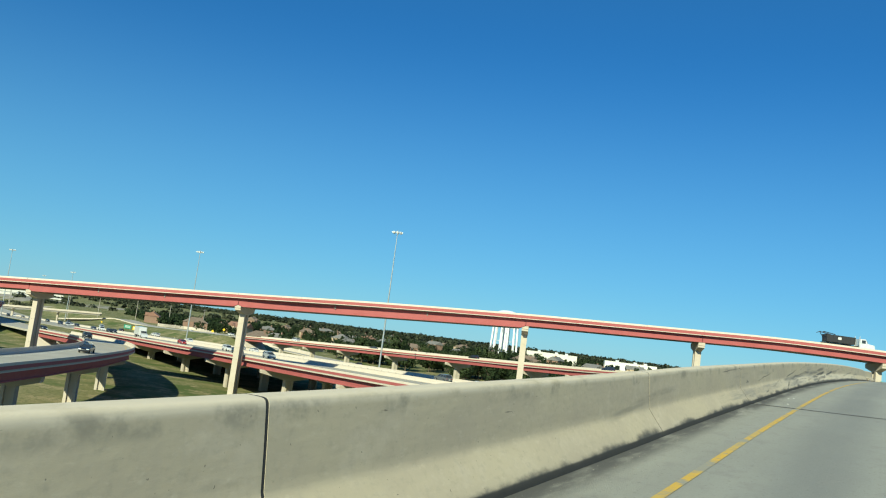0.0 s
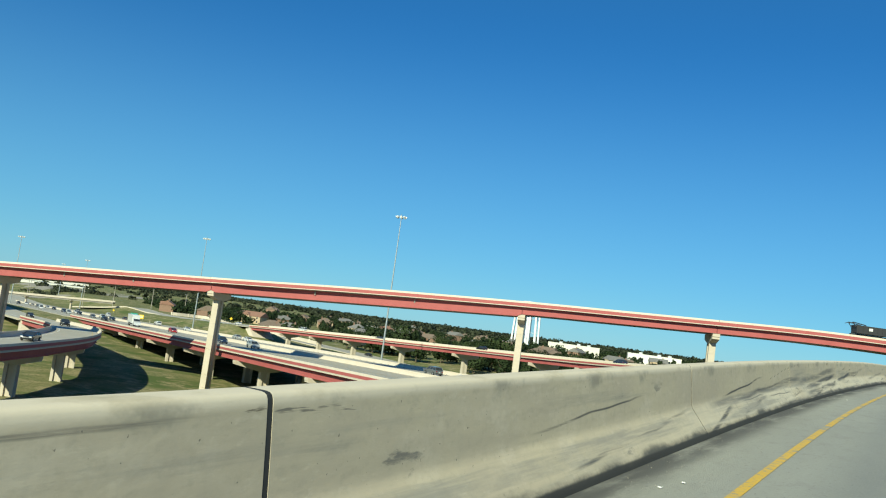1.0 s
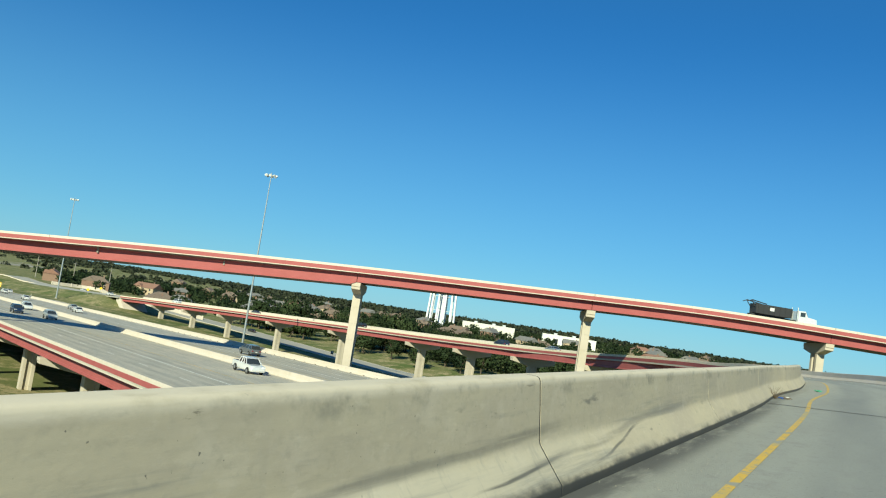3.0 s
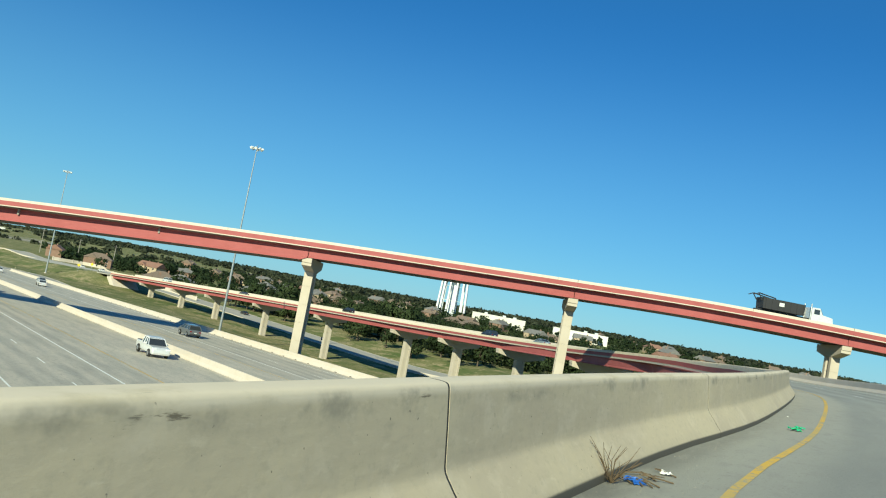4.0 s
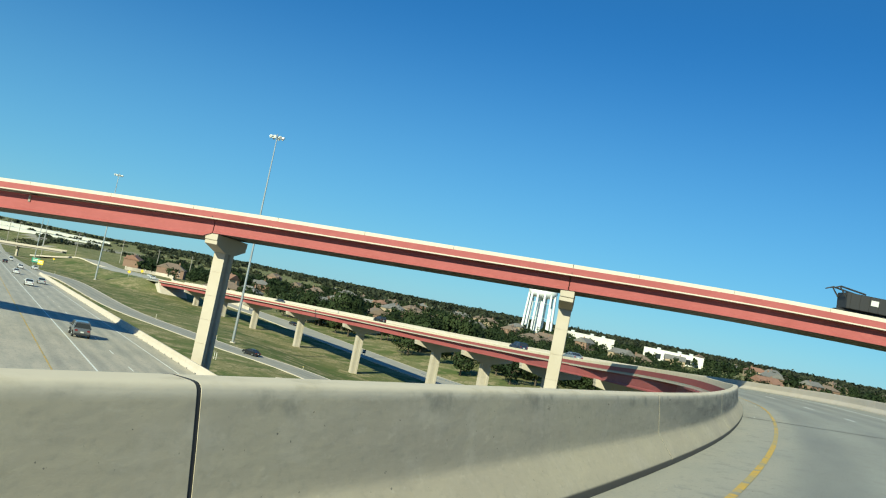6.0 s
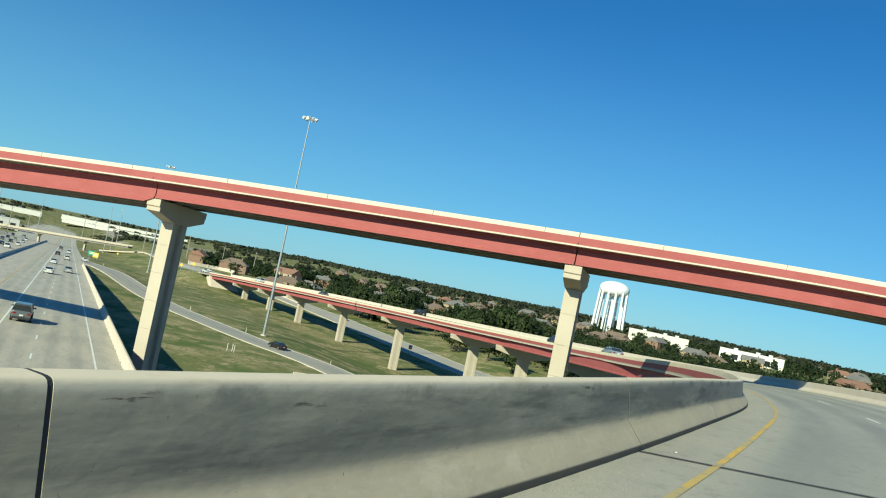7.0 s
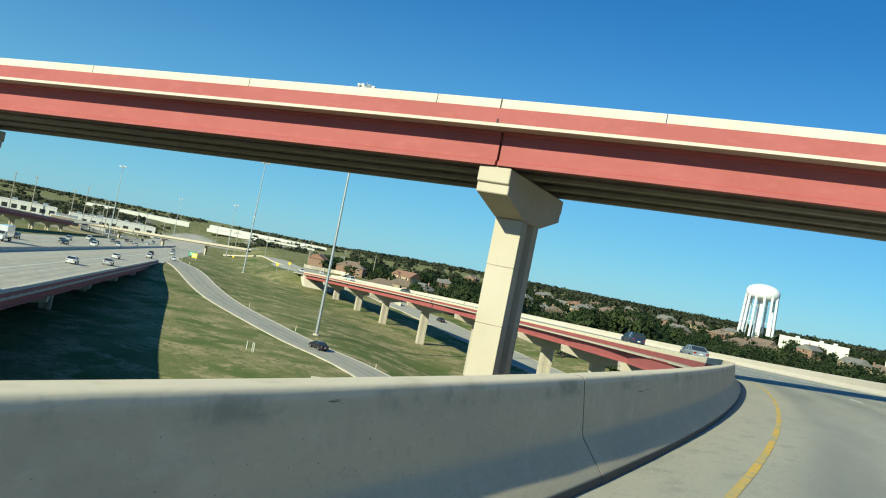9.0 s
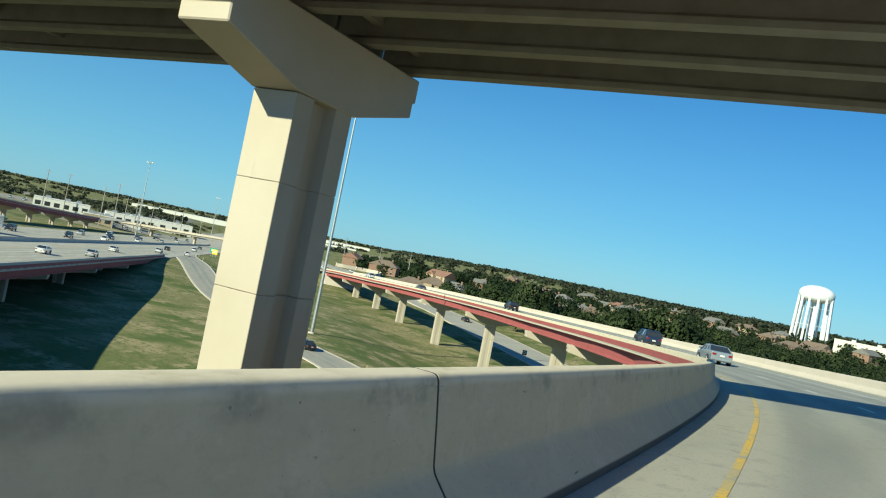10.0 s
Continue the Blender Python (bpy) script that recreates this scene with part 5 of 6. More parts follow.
# tall old oaks in two clumps behind the curving ramp
brg = random.Random(31)
tall = []
for cx, cy, wx, wy, n, size in ((-27, 464, 7, 12, 6, 1.34), (22, 440, 14, 15, 14, 1.3), (-44, 470, 14, 12, 8, 1.12)):
    for _ in range(n * 8):
        x, y = cx + brg.uniform(-wx, wx), cy + brg.uniform(-wy, wy)
        if len(tall) and min(math.hypot(x - a, y - b) for a, b in tall) < 5.5:
            continue
        if n and clear_of_roads(x, y, 16) and min(math.hypot(x - a, y - b) for a, b in taken) > 8:
            n -= 1
            tall.append((x, y))
            k = size * brg.uniform(0.88, 1.06)
            c = copy_thing(MODELS[brg.randrange(5)], pose(x, y, ground_z(x, y) - 0.2, 0, 0, brg.uniform(0, 360)))
            c.scale = (k, k, k * brg.uniform(0.95, 1.15))


def woods(name, count, area, rr, hh, leaf, lumps, per, label, seed, gap=9.0, mat=LEAF):
    rg = random.Random(seed)
    verts, faces, normals = [], [], []
    n = t = 0
    while n < count and t < count * 12:
        t += 1
        x, y = area(rg)
        if not clear_of_roads(x, y, 26 if y < 900 else 40) or (y < 920 and min(math.hypot(x - a, y - b) for a, b in taken) < gap):
            continue
        if math.hypot(x - tx, y - ty) < 22 or (-430 < x < 140 - 0.53 * y and y < 1150):
            continue
        low = math.atan2(x - 40, y - 100) < radians(-25)
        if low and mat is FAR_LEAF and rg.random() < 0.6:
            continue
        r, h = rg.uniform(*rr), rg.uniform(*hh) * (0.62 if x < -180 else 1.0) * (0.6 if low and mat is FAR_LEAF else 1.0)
        add_leaves(verts, faces, normals, crown_points(rg, r, h, lumps, per), leaf, rg, Vector((x, y, ground_z(x, y) - h * 0.2)))
        n += 1
    me = leaf_mesh(name, verts, faces, normals)
    tagged(part(name, me, mat), label, "trees", kind="stuff")


woods("neighbourhood_trees", 950, lambda g: (g.uniform(-260, 460), g.uniform(470, 1100)), (3.2, 5.8), (6.0, 11.0), 0.75, 12, 17, "dark green trees filling the neighbourhood between the roofs", 5)
woods("right_side_trees", 520, lambda g: (g.uniform(95, 500), g.uniform(240, 640)), (3.6, 6.4), (6.0, 10.5), 0.52, 13, 27, "dark green trees beside the ramp", 6)
woods("ramp_side_trees", 460, lambda g: (lambda x: (x, g.uniform(388 if x < 100 else 330, 600)))(g.uniform(35, 300)), (4.4, 7.0), (8.5, 13.5), 0.48, 20, 30, "tall dark green trees close beside the ramp", 16)
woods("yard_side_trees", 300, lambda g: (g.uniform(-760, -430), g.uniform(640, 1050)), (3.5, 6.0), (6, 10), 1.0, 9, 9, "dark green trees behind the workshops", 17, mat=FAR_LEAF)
woods("far_left_trees", 330, lambda g: (lambda y: (g.uniform(-0.55 * y + 140, -150), y))(g.uniform(690, 900)), (3.5, 5.5), (9, 14), 0.9, 8, 12, "dark green tree belt beyond the grass", 7)
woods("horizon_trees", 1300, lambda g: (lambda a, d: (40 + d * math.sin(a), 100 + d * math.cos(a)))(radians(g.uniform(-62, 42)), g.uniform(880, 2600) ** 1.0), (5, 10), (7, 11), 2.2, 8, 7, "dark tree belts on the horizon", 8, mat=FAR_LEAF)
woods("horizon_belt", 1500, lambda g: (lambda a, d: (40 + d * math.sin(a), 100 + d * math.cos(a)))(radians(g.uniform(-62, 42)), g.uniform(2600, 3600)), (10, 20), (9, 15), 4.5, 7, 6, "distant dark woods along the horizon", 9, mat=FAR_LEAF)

# ---- vehicles ----
TYRE = material("tyre rubber", (0.02, 0.02, 0.02), 0.9)
RIM = material("alloy rim", (0.55, 0.56, 0.57), 0.35, 0.9)
TAIL = material("red lamp lens", (0.20, 0.008, 0.008), 0.2)
HEADLAMP = material("clear lamp lens", (0.7, 0.72, 0.74), 0.15)
TRIM = material("black plastic trim", (0.025, 0.025, 0.027), 0.6)
PLATE = material("pale plate", (0.6, 0.6, 0.58), 0.6)
PAINTS = {}


def paint(word, rgb):
    if word not in PAINTS:
        m = material(word + " car paint", rgb, 0.28, 0.25, spots=[(2.5, tuple(c * 0.88 for c in rgb), 0.45, 0.7, ALL)])
        m.node_tree.nodes["Principled BSDF"].inputs["Coat Weight"].default_value = 0.7
        PAINTS[word] = m
    return PAINTS[word]


TINTS = {"white": (0.75, 0.75, 0.74), "silver": (0.42, 0.44, 0.45), "dark blue": (0.02, 0.035, 0.075), "black": (0.016, 0.016, 0.018), "red": (0.40, 0.02, 0.02), "grey": (0.13, 0.14, 0.15), "blue grey": (0.26, 0.30, 0.34), "tan": (0.38, 0.33, 0.25)}
# side outlines: (y, z), nose at +y; then the greenhouse: y of its foot and roof ends, height, and its roof
SHAPES = {
    "sedan": dict(L=4.75, W=1.80, body=[(-2.35, 0.42), (-2.37, 0.72), (-2.28, 0.98), (-1.55, 1.02), (1.0, 0.97), (2.0, 0.84), (2.34, 0.66), (2.37, 0.40), (2.2, 0.24), (-2.2, 0.26)], foot=(-1.85, 1.25, 0.98), roof=(-0.95, 0.2, 1.45), wheel=0.33, axle=(1.42, -1.42)),
    "suv": dict(L=4.7, W=1.86, body=[(-2.32, 0.48), (-2.35, 0.80), (-2.30, 1.10), (-1.5, 1.14), (1.05, 1.10), (2.05, 1.0), (2.32, 0.80), (2.35, 0.46), (2.2, 0.30), (-2.2, 0.32)], foot=(-2.28, 1.25, 1.10), roof=(-1.78, 0.3, 1.70), wheel=0.37, axle=(1.42, -1.42)),
    "van": dict(L=5.0, W=1.95, body=[(-2.48, 0.45), (-2.5, 0.8), (-2.48, 1.15), (-1.5, 1.18), (1.3, 1.15), (2.2, 0.98), (2.48, 0.75), (2.5, 0.42), (2.3, 0.28), (-2.3, 0.3)], foot=(-2.46, 1.75, 1.14), roof=(-2.3, 0.85, 1.92), wheel=0.35, axle=(1.55, -1.5)),
    "pickup": dict(L=5.5, W=1.92, body=[(-2.72, 0.55), (-2.75, 0.95), (-2.72, 1.15), (-0.7, 1.15), (1.15, 1.12), (2.4, 1.05), (2.72, 0.85), (2.75, 0.5), (2.6, 0.36), (-2.6, 0.38)], foot=(-0.85, 1.35, 1.12), roof=(-0.6, 0.7, 1.80), wheel=0.39, axle=(1.75, -1.65)),
}


def vehicle(kind, colour, where, turn, tilt=0.0, state="driving on the road", group="cars in traffic"):
    sh = SHAPES[kind]
    word = {"sedan": "saloon car", "suv": "sport utility car", "van": "van", "pickup": "pickup truck"}[kind]
    ob = thing(kind, f"{colour} {word} {state}", {"sedan": "car", "suv": "car", "van": "van", "pickup": "pickup"}[kind], group, at=Matrix.LocRotScale(where, Euler((tilt, 0, turn)), None))
    mat = paint(colour, TINTS[colour])
    w = sh["W"] / 2
    bm = bmesh.new()
    prism(bm, sh["body"], -w, w, "x")
    for v in bm.verts:
        if v.co.z > 0.75:
            v.co.x *= 0.95
        if abs(v.co.y) > sh["L"] / 2 - 0.2:
            v.co.x *= 0.90
    bm = tidy(bm, 0.11, 3, 20)
    for fc in bm.faces:
        fc.smooth = True
    part("body", bm, mat, ob)
    (f0, f1, fz), (r0, r1, rz) = sh["foot"], sh["roof"]
    wb, wt = w * 0.93, w * 0.74
    bm = bmesh.new()
    lo = [bm.verts.new(c) for c in ((-wb, f0, fz - 0.05), (wb, f0, fz - 0.05), (wb, f1, fz - 0.05), (-wb, f1, fz - 0.05))]
    hi = [bm.verts.new(c) for c in ((-wt, r0, rz - 0.06), (wt, r0, rz - 0.06), (wt, r1, rz - 0.06), (-wt, r1, rz - 0.06))]
    for i in range(4):
        bm.faces.new((lo[i], lo[(i + 1) % 4], hi[(i + 1) % 4], hi[i]))
    bm.faces.new(lo[::-1])
    bm.faces.new(hi)
    part("glazing", tidy(bm, 0.03), GLASS, ob, "dark tinted windows")
    bm = bmesh.new()
    box(bm, -wt - 0.06, wt + 0.06, r0 - 0.12, r1 + 0.16, rz - 0.13, rz)
    for vv in bm.verts:
        if vv.co.z > rz - 0.01:
            vv.co.x *= 0.86
            vv.co.y = r0 + 0.16 if vv.co.y < (r0 + r1) / 2 else r1 - 0.2
    bm = tidy(bm, 0.06, 3, 15)
    for fc in bm.faces:
        fc.smooth = True
    part("roof", bm, mat, ob)
    for sx in (-1, 1):
        for k in (0.0, 0.34, 0.68, 1.0):
            a = Vector((sx * (wb + 0.012), f0 + (f1 - f0) * k, fz - 0.02))
            b = Vector((sx * (wt + 0.012), r0 + (r1 - r0) * k, rz - 0.05))
            bm = bmesh.new()
            bar(bm, a, b, 0.045, 0.04, 6)
            part("pillar", bm, mat, ob)
        bm = bmesh.new()
        box(bm, sx * w - 0.02 if sx > 0 else -w - 0.18, sx * w + 0.18 if sx > 0 else -w + 0.02, f1 - 0.5, f1 - 0.35, fz, fz + 0.16)
        part("mirror", tidy(bm, 0.03), mat, ob)
        for y, m, nm in ((sh["L"] / 2 - 0.10, HEADLAMP, "headlight"), (-sh["L"] / 2 + 0.05, TAIL, "tail_light")):
            bm = bmesh.new()
            zz = sh["body"][1][1] + (0.02 if nm == "tail_light" else -0.06)
            wide = 0.15 if nm == "tail_light" else 0.2
            box(bm, sx * w * 0.68 - wide, sx * w * 0.68 + wide, y - 0.06, y + 0.06, zz - 0.05, zz + 0.11)
            part(nm, tidy(bm, 0.03, 2), m, ob)
        for y in sh["axle"]:
            r = sh["wheel"]
            bm = bmesh.new()
            bar(bm, (sx * (w - 0.22), y, r), (sx * (w + 0.01), y, r), r, r, 18)
            wl = part("wheel", tidy(bm, 0.03), TYRE, ob)
            bm = bmesh.new()
            bar(bm, (sx * (w - 0.05), y, r), (sx * (w + 0.025), y, r), r * 0.62, r * 0.55, 12)
            part("rim", bm, RIM, wl)
    bm = bmesh.new()
    box(bm, -w * 0.86, w * 0.86, -sh["L"] / 2 - 0.05, -sh["L"] / 2 + 0.15, 0.32, 0.52)
    part("bumper", tidy(bm, 0.04), TRIM if kind != "sedan" else mat, ob)
    bm = bmesh.new()
    box(bm, -0.17, 0.17, -sh["L"] / 2 - 0.065, -sh["L"] / 2 - 0.02, 0.62, 0.76)
    part("plate", bm, PLATE, ob)
    if kind == "pickup":
        bm = bmesh.new()
        box(bm, -w * 0.84, w * 0.84, -2.62, -0.95, 1.10, 1.165)
        part("load_bed", tidy(bm), TRIM, ob)
    return ob


def box_truck(where, turn):
    ob = thing("box_truck", "white box truck driving on the highway", "truck", at=Matrix.LocRotScale(where, Euler((0, 0, turn)), None))
    mat = paint("white", TINTS["white"])
    bm = bmesh.new()
    box(bm, -1.22, 1.22, -5.2, 1.6, 1.0, 3.75)
    part("cargo_box", tidy(bm, 0.05), mat, ob)
    bm = bmesh.new()
    prism(bm, [(1.75, 0.6), (1.75, 2.5), (2.5, 2.55), (3.1, 1.75), (4.3, 1.5), (4.4, 0.6)], -1.05, 1.05, "x")
    cab = part("cab", tidy(bm, 0.06, 2), mat, ob)
    bm = bmesh.new()
    prism(bm, [(2.56, 2.42), (3.08, 1.80), (3.12, 1.86), (2.60, 2.48)], -0.95, 0.95, "x")
    part("windscreen", tidy(bm), GLASS, cab)
    bm = bmesh.new()
    box(bm, -0.8, 0.8, -5.2, 4.2, 0.6, 0.98)
    part("chassis", tidy(bm), TRIM, ob)
    for y in (3.5, -2.6, -3.8):
        for sx in (-1, 1):
            bm = bmesh.new()
            bar(bm, (sx * 0.75, y, 0.5), (sx * 1.1, y, 0.5), 0.5, 0.5, 18)
            wl = part("wheel", tidy(bm, 0.03), TYRE, ob)
            bm = bmesh.new()
            bar(bm, (sx * 1.05, y, 0.5), (sx * 1.12, y, 0.5), 0.28, 0.25, 12)
            part("rim", bm, RIM, wl)
    return ob


def roll_off_truck(where, turn, tilt):
    """White cab with a black roll-off container and its hoist frame."""
    ob = thing("roll_off_truck", "white roll-off truck carrying a black open container", "truck", at=Matrix.LocRotScale(where, Euler((tilt, 0, turn)), None))
    mat = paint("white", TINTS["white"])
    bm = bmesh.new()
    prism(bm, [(2.3, 0.7), (2.3, 2.75), (3.4, 2.8), (3.85, 1.95), (5.3, 1.75), (5.5, 0.7)], -1.1, 1.1, "x")
    cab = part("cab", tidy(bm, 0.06, 2), mat, ob)
    bm = bmesh.new()
    prism(bm, [(3.46, 2.68), (3.86, 2.0), (3.92, 2.05), (3.52, 2.74)], -0.98, 0.98, "x")
    part("windscreen", tidy(bm), GLASS, cab)
    for sx in (-1, 1):
        bm = bmesh.new()
        box(bm, sx * 1.115 - 0.01, sx * 1.115 + 0.01, 2.6, 3.4, 1.9, 2.55)
        part("side_window", bm, GLASS, cab)
        bm = bmesh.new()
        bar(bm, (sx * 0.95, 2.2, 1.0), (sx * 0.95, 2.2, 3.25), 0.09, 0.09, 8)
        part("exhaust_stack", bm, RIM, ob)
    bm = bmesh.new()
    prism(bm, [(-4.6, 1.35), (-4.7, 2.85), (1.3, 2.85), (1.2, 1.35)], -1.15, 1.15, "x")
    cont = part("container", tidy(bm, 0.04), TRIM, ob, "black steel roll-off container")
    for k in range(7):
        for sx in (-1, 1):
            bm = bmesh.new()
            box(bm, sx * 1.17 - 0.04, sx * 1.17 + 0.04, -4.3 + k * 0.88, -4.18 + k * 0.88, 1.4, 2.8)
            part("rib", bm, TRIM, cont)
    bm = bmesh.new()
    box(bm, -0.25, 0.25, -0.95 - 1.5, -0.2 - 1.5, 2.0, 2.5)
    for v in bm.verts:
        v.co.x = 1.19 if v.co.x > 0 else 1.16
    part("panel_mark", bm, PLATE, cont, "pale plain panel on the container's side")
    for sx in (-1, 1):
        bm = bmesh.new()
        bar(bm, (sx * 0.9, -5.3, 3.3), (sx * 0.9, -2.9, 2.95), 0.09, 0.09, 6)
        bar(bm, (sx * 0.9, -5.3, 3.3), (sx * 0.9, -6.0, 3.0), 0.08, 0.06, 6)
        bar(bm, (sx * 0.9, -4.7, 2.4), (sx * 0.9, -5.4, 3.3), 0.08, 0.06, 6)
        part("hoist_arm", bm, TRIM, ob)
    bm = bmesh.new()
    box(bm, -0.5, 0.5, -5.2, 5.0, 0.85, 1.25)
    part("chassis", tidy(bm), TRIM, ob)
    for y in (4.4, -1.9, -3.2):
        for sx in (-1, 1):
            bm = bmesh.new()
            bar(bm, (sx * 0.75, y, 0.52), (sx * 1.12, y, 0.52), 0.52, 0.52, 18)
            wl = part("wheel", tidy(bm, 0.03), TYRE, ob)
            bm = bmesh.new()
            bar(bm, (sx * 1.08, y, 0.52), (sx * 1.14, y, 0.52), 0.3, 0.27, 12)
            part("rim", bm, RIM, wl)
    return ob


AWAY = math.atan2(-HD.x, HD.y)
for u, v, kind, colour in ((24, -8.0, "suv", "grey"), (131, -7.8, "sedan", "white"), (152, -4.0, "sedan", "silver"), (196, -7.9, "sedan", "white"), (252, -4.5, "suv", "white"), (300, -8, "sedan", "black"), (360, -4, "van", "white"), (430, -8, "suv", "grey")):
    vehicle(kind, colour, high(u, v, 0.01), AWAY)
for u, v, kind, colour in ((-10, -23.5, "pickup", "white"), (72, -27.2, "suv", "silver"), (84, -30.8, "suv", "dark blue"), (110, -24, "suv", "white"), (142, -27.2, "sedan", "red"), (205, -34.8, "suv", "black"), (232, -27, "sedan", "black"), (250, -31, "sedan", "grey"), (268, -24, "pickup", "white"), (284, -35, "suv", "silver"), (300, -28, "sedan", "black"), (318, -32, "suv", "dark blue"), (335, -24, "sedan", "white"), (350, -38, "van", "white"), (372, -29, "sedan", "black"), (395, -34, "suv", "grey"), (420, -26, "sedan", "silver"), (445, -31, "sedan", "tan"), (470, -36, "suv", "black"), (505, -28, "sedan", "white")):
    vehicle(kind, colour, high(u, v, 0.01), AWAY + math.pi)
box_truck(high(176, -31, 0.01), AWAY + math.pi)


def on_line(line, s, across, kind, colour, back=False):
    p, q = line.at(s, across), line.at(s + 1, across)
    return vehicle(kind, colour, p + Vector((0, 0, 0.01)), line.heading(s) + (math.pi if back else 0), math.atan(q.z - p.z) * (-1 if back else 1))


on_line(RAMP, RAMP_0 + 244, 4.8, "sedan", "blue grey")
on_line(RAMP, RAMP_0 + 266, 4.8, "suv", "dark blue")
on_line(RAMP, RAMP.near(10, 318), 6.2, "suv", "black")
on_line(RAMP, RAMP.near(-30, 366), 3.0, "sedan", "grey")
on_line(RAMP, RAMP.near(-72, 415), 6.2, "van", "white")
on_line(RAMP, RAMP.near(-125, 440), 3.0, "sedan", "white")
on_line(LOOP, LOOP.near(-52, 146), -4.5, "sedan", "black", True)
on_line(LOOP, LOOP.near(-85, 228), -4.5, "suv", "black", True)
on_line(LOOP, LOOP.near(-120, 276), -4.5, "sedan", "black", True)
on_line(SLIP, SLIP.near(-6, 289), 0.5, "sedan", "black")
on_line(SLIP, SLIP.near(-125, 406), 0.5, "sedan", "white")
on_line(SERVICE, SERVICE.near(-45, 428), 2.0, "sedan", "black")
on_line(SERVICE, SERVICE.near(-170, 580), 2.0, "sedan", "white")
TS = FLY.near(84, 177.5)
p = FLY.at(TS, -3.0, FZ)
q = FLY.at(TS + 1.0, -3.0, FZ)
roll_off_truck(p + Vector((0, 0, 0.02)), FLY.heading(TS), math.atan((q.z - p.z)))

park = random.Random(21)
for k in range(26):
    a, b = -70 + (k % 13) * 11 + park.uniform(-2, 2), -34 if k < 13 else -22
    x, y = -415 + (a - b) * 0.707, 640 + (a + b) * 0.707
    vehicle(park.choice(("sedan", "suv", "pickup", "van")), park.choice(("white", "silver", "black", "grey", "white")), Vector((x, y, ground_z(x, y) + 0.08)), radians(45 + 90 * park.choice((0, 2)) + park.uniform(-8, 8)), 0.0, "parked in the gravel yard", "cars in the yard")

# ---- road signs and small things on the grass ----
SIGN_Y = material("yellow sign face", (0.75, 0.48, 0.02), 0.5)
SIGN_G = material("green sign face", (0.01, 0.22, 0.13), 0.5)


def sign(x, y, w, h, low, mat, label, turn, diamond=False):
    ob = thing("road_sign", label, "road sign", "road signs", at=pose(x, y, ground_z(x, y), 0, 0, turn))
    bm = bmesh.new()
    if diamond:
        prism(bm, [(-w / 2, low + h / 2), (0, low), (w / 2, low + h / 2), (0, low + h)], -0.02, 0.02, "y")
    else:
        prism(bm, [(-w / 2, low), (w / 2, low), (w / 2, low + h), (-w / 2, low + h)], -0.02, 0.02, "y")
    board = part("board", tidy(bm), mat, ob)
    if not diamond:
        for k in (0.32, 0.62):
            bm = bmesh.new()
            box(bm, -w * 0.36, w * 0.36, -0.04, -0.025, low + h * k, low + h * (k + 0.12))
            part("text_bar", bm, WHITE, board, "plain pale bar of unreadable writing")
    for sx in ((-0.3, 0.3) if not diamond else (0,)):
        bm = bmesh.new()
        bar(bm, (sx * w, 0.06, -0.4), (sx * w, 0.06, low + h * 0.9), 0.05, None, 6)
        part("post", bm, STEEL, ob)


sign(-165, 457, 3.6, 2.0, 1.6, SIGN_G, "green road sign beside the exit", 10)
sign(-158, 449, 2.4, 2.0, 1.2, SIGN_Y, "yellow exit speed sign on posts", 10)
sign(-112, 448, 1.5, 1.5, 2.0, SIGN_Y, "yellow diamond warning sign on a post", 10, True)
sign(-118, 449, 1.5, 1.5, 1.8, SIGN_Y, "yellow diamond warning sign on a post", 10, True)
sign(-230, 585, 1.4, 1.4, 2.0, SIGN_Y, "yellow diamond warning sign on a post", 15, True)
sign(2, 372, 1.2, 1.2, 1.5, TRIM, "back of a small dark sign on a post", 40, False)


def marker(x, y, name="marker_post"):
    ob = thing(name, "thin pale delineator post beside the exit road", "marker post", "marker posts", at=pose(x, y, ground_z(x, y)))
    bm = bmesh.new()
    bar(bm, (0, 0, -0.3), (0, 0, 1.2), 0.06, 0.05, 8)
    part("post", bm, STUCCO, ob)
    bm = bmesh.new()
    box(bm, -0.05, 0.05, -0.075, -0.06, 0.95, 1.12)
    part("reflector", bm, SIGN_Y, ob)


for s in range(40, int(SLIP.length) - 60, 34):
    p = SLIP.at(s, 5.2)
    marker(p.x, p.y)
# a cluster of utility posts in the grass
for dx, dy in ((0, 0), (0.9, 0.3), (1.6, -0.4)):
    ob = thing("utility_post", "short white utility marker post in the grass", "marker post", "utility posts", at=pose(-10.6 + dx, 265 + dy, ground_z(-10, 265)))
    bm = bmesh.new()
    bar(bm, (0, 0, -0.3), (0, 0, 1.5), 0.055, 0.055, 8)
    part("post", bm, STUCCO, ob)
    bm = bmesh.new()
    bar(bm, (0, 0, 1.5), (0, 0, 1.62), 0.07, 0.04, 8)
    part("top", bm, TRIM, ob)
# concrete drain inlet
ob = thing("drain_inlet", "pale concrete drain headwall in the grass", "drain", at=pose(7, 258, ground_z(7, 258), 0, 0, 40))
bm = bmesh.new()
box(bm, -1.4, 1.4, -0.15, 0.15, -0.5, 0.35)
part("headwall", tidy(bm, 0.04), CREAM, ob)
for sx in (-1, 1):
    bm = bmesh.new()
    prism(bm, [(-0.15, -0.5), (-0.15, 0.3), (-1.4, 0.06), (-1.4, -0.5)], sx * 1.4 - 0.08, sx * 1.4 + 0.08, "x")
    part("wing", tidy(bm), CREAM, ob)
# guard rail under the ramp
gl = [(22, 362), (29, 357), (36, 352), (43, 346)]
rail = thing("guard_rail", "galvanised guard rail beside the service road", "guard rail")
L = Line([(x, y, ground_z(x, y)) for x, y in gl], 2.0)
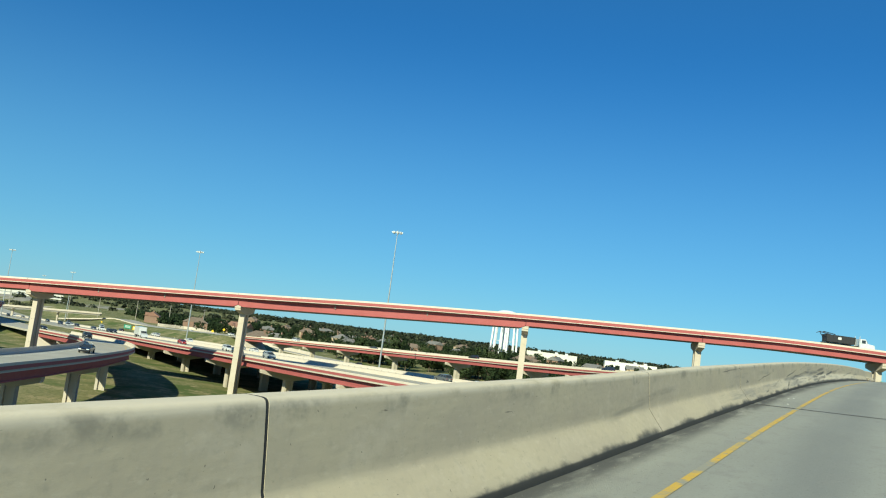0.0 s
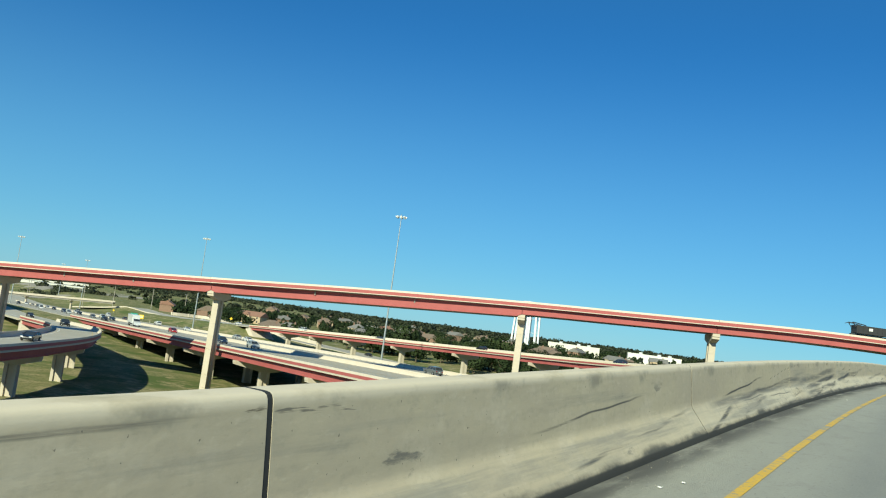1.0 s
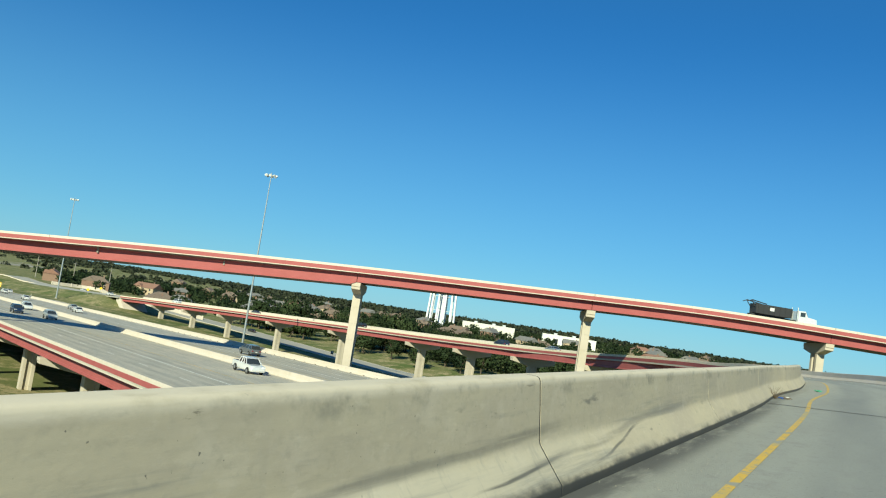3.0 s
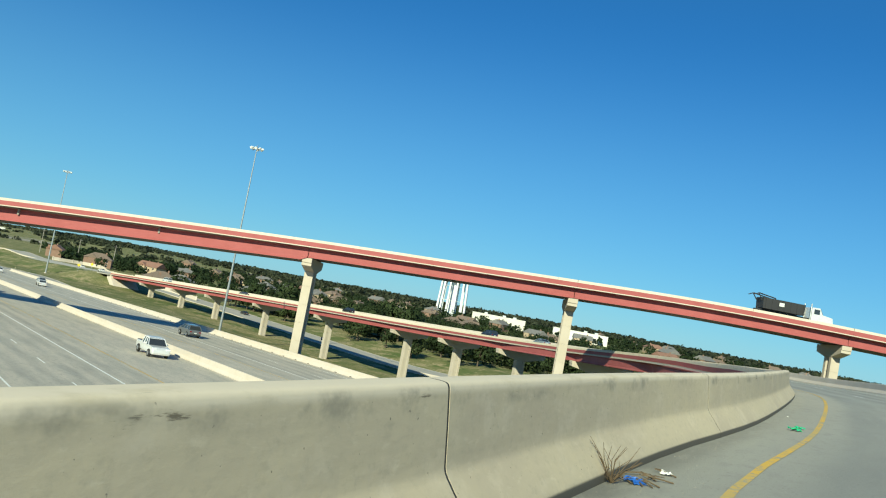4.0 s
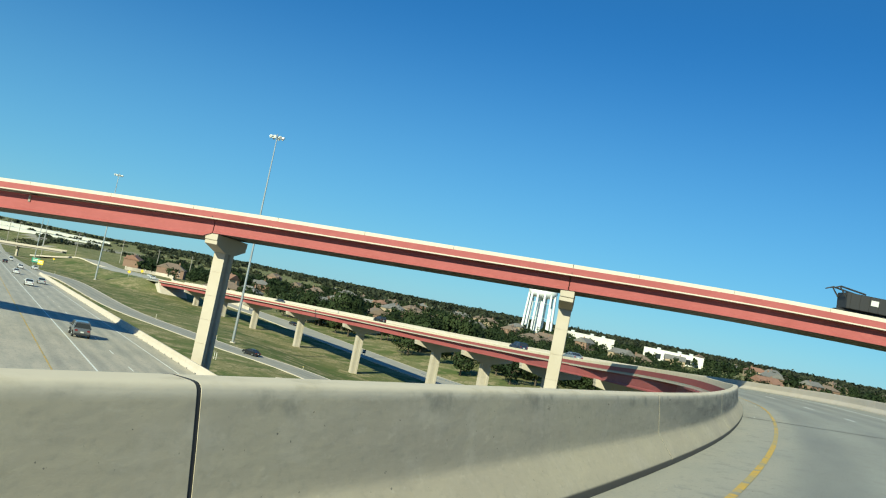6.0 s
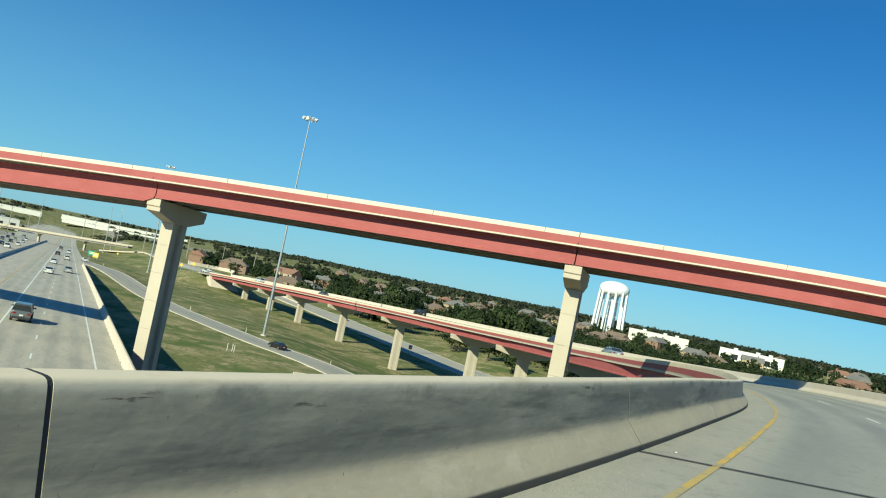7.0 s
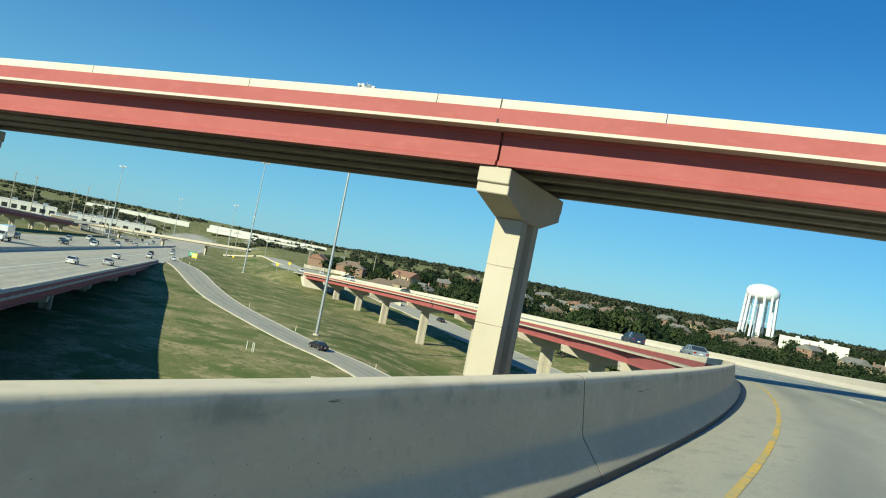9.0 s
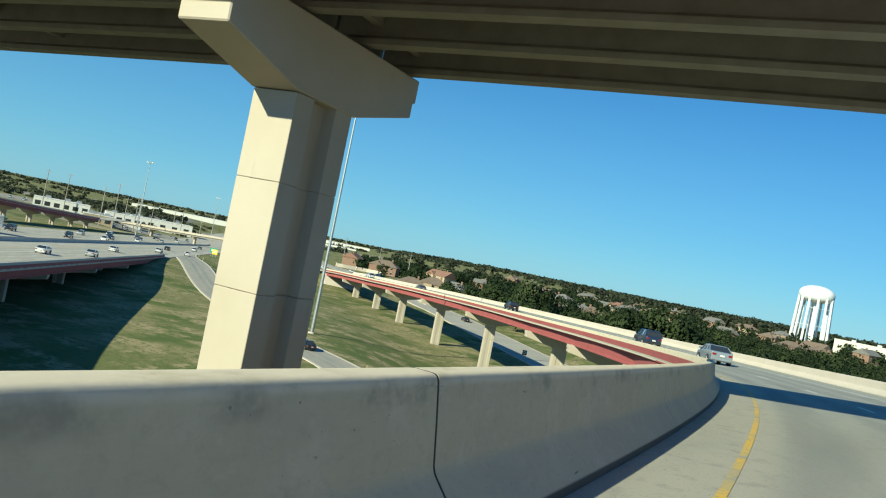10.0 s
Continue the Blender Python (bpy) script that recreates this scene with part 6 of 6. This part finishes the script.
part("beam", sweep("beam", L, 0, L.length, [(0, 0.45), (0.06, 0.5), (0, 0.58), (0.06, 0.66), (0, 0.72), (-0.02, 0.58)], True), STEEL, rail)
for k in range(int(L.length / 2)):
    p = L.at(k * 2.0 + 0.5)
    bm = bmesh.new()
    box(bm, p.x - 0.07, p.x + 0.07, p.y - 0.1, p.y + 0.1, p.z - 0.3, p.z + 0.7)
    part("post", bm, WOOD, rail)

# ---- litter on the shoulder ----
STICK = material("dry twig", (0.12, 0.085, 0.05), 0.95)
for s, a, n in ((RAMP_0 + 76.6, 0.2, 9),):
    lr = random.Random(int(s))
    for _ in range(n):
        p = RAMP.at(s + lr.uniform(-0.7, 0.5), a + lr.uniform(-0.12, 0.15), 0.015)
        ob = thing("twig", "dry brown twig lying on the shoulder", "twig", "twigs on the shoulder", at=pose(p.x, p.y, p.z, 0, 0, lr.uniform(0, 180)))
        bm = bmesh.new()
        bar(bm, (-0.12, 0, 0), (0.05, 0.02, 0.02), 0.007, 0.006, 5)
        bar(bm, (0.05, 0.02, 0.02), (0.16, -0.02, 0.01), 0.006, 0.003, 5)
        part("stem", bm, STICK, ob)
        bm = bmesh.new()
        bar(bm, (0.0, 0.01, 0.012), (0.07, 0.08, 0.02), 0.005, 0.003, 5)
        part("side_stem", bm, STICK, ob)
# dry weed growing at the foot of the barrier
p = RAMP.at(RAMP_0 + 75.9, 0.05)
weed = thing("weed", "dry leafless weed growing at the barrier's foot", "weed", at=pose(p.x, p.y, p.z))
lr = random.Random(3)
for _ in range(26):
    a, h = lr.uniform(0, 6.28), lr.uniform(0.1, 0.36)
    bm = bmesh.new()
    m = Vector((0.12 * math.cos(a), 0.12 * math.sin(a), h * 0.6))
    bar(bm, (0, 0, 0), m, 0.004, 0.003, 5)
    bar(bm, m, m + Vector((0.12 * math.cos(a + 0.6), 0.12 * math.sin(a + 0.6), h * 0.4)), 0.003, 0.0015, 5)
    part("stem", bm, STICK, weed)
PLASTIC = {"blue": material("blue plastic scrap", (0.03, 0.12, 0.45), 0.4), "green": material("green plastic strap", (0.05, 0.45, 0.22), 0.4), "white": material("white paper scrap", (0.7, 0.7, 0.68), 0.8)}


def scrap(word, s, a, size):
    p = RAMP.at(s, a, 0.012)
    lr = random.Random(int(s * 10))
    ob = thing("litter", f"crumpled {word} scrap lying on the shoulder", "litter", "litter on the shoulder", at=pose(p.x, p.y, p.z, 0, 0, lr.uniform(0, 180)))
    bm = bmesh.new()
    bmesh.ops.create_grid(bm, x_segments=5, y_segments=4, size=size)
    for v in bm.verts:
        v.co.z = lr.uniform(0.0, size * 0.6)
        v.co.x += lr.uniform(-0.2, 0.2) * size
    bmesh.ops.solidify(bm, geom=bm.faces[:], thickness=0.006)
    part("sheet", bm, PLASTIC[word], ob)


scrap("blue", RAMP_0 + 76.1, 0.2, 0.07)
scrap("white", RAMP_0 + 76.9, 0.3, 0.05)
scrap("green", RAMP_0 + 84.5, 0.6, 0.09)
scrap("green", RAMP_0 + 85, 0.65, 0.07)
GRIT = material("pale road grit", (0.30, 0.275, 0.23), 0.95, spots=[(3, (0.2, 0.19, 0.17), 0.45, 0.6, ALL)])
gr = random.Random(77)
gv2, gf2 = [], []
for _ in range(2600):
    s = RAMP_0 + gr.uniform(-2, 210)
    p = RAMP.at(s, 0.03 + abs(gr.gauss(0, 0.33)), 0.0)
    k, r = len(gv2), gr.choice((0.004, 0.005, 0.006, 0.009))
    for dx, dy, dz in ((1, 0, 0), (-0.5, 0.87, 0), (-0.5, -0.87, 0), (0.1, 0.1, 0.9)):
        gv2.append((p.x + dx * r * gr.uniform(0.7, 1.2), p.y + dy * r * gr.uniform(0.7, 1.2), p.z + 0.001 + dz * r))
    gf2 += [(k, k + 1, k + 3), (k + 1, k + 2, k + 3), (k + 2, k, k + 3)]
gm2 = bpy.data.meshes.new("grit")
gm2.from_pydata(gv2, [], gf2)
tagged(part("grit", gm2, GRIT), "loose grit and pebbles along the barrier's foot", "grit", kind="stuff")
for k in range(9):
    lr = random.Random(100 + k)
    scrap("white", RAMP_0 + lr.uniform(2, 150), lr.uniform(0.15, 0.7), 0.013)
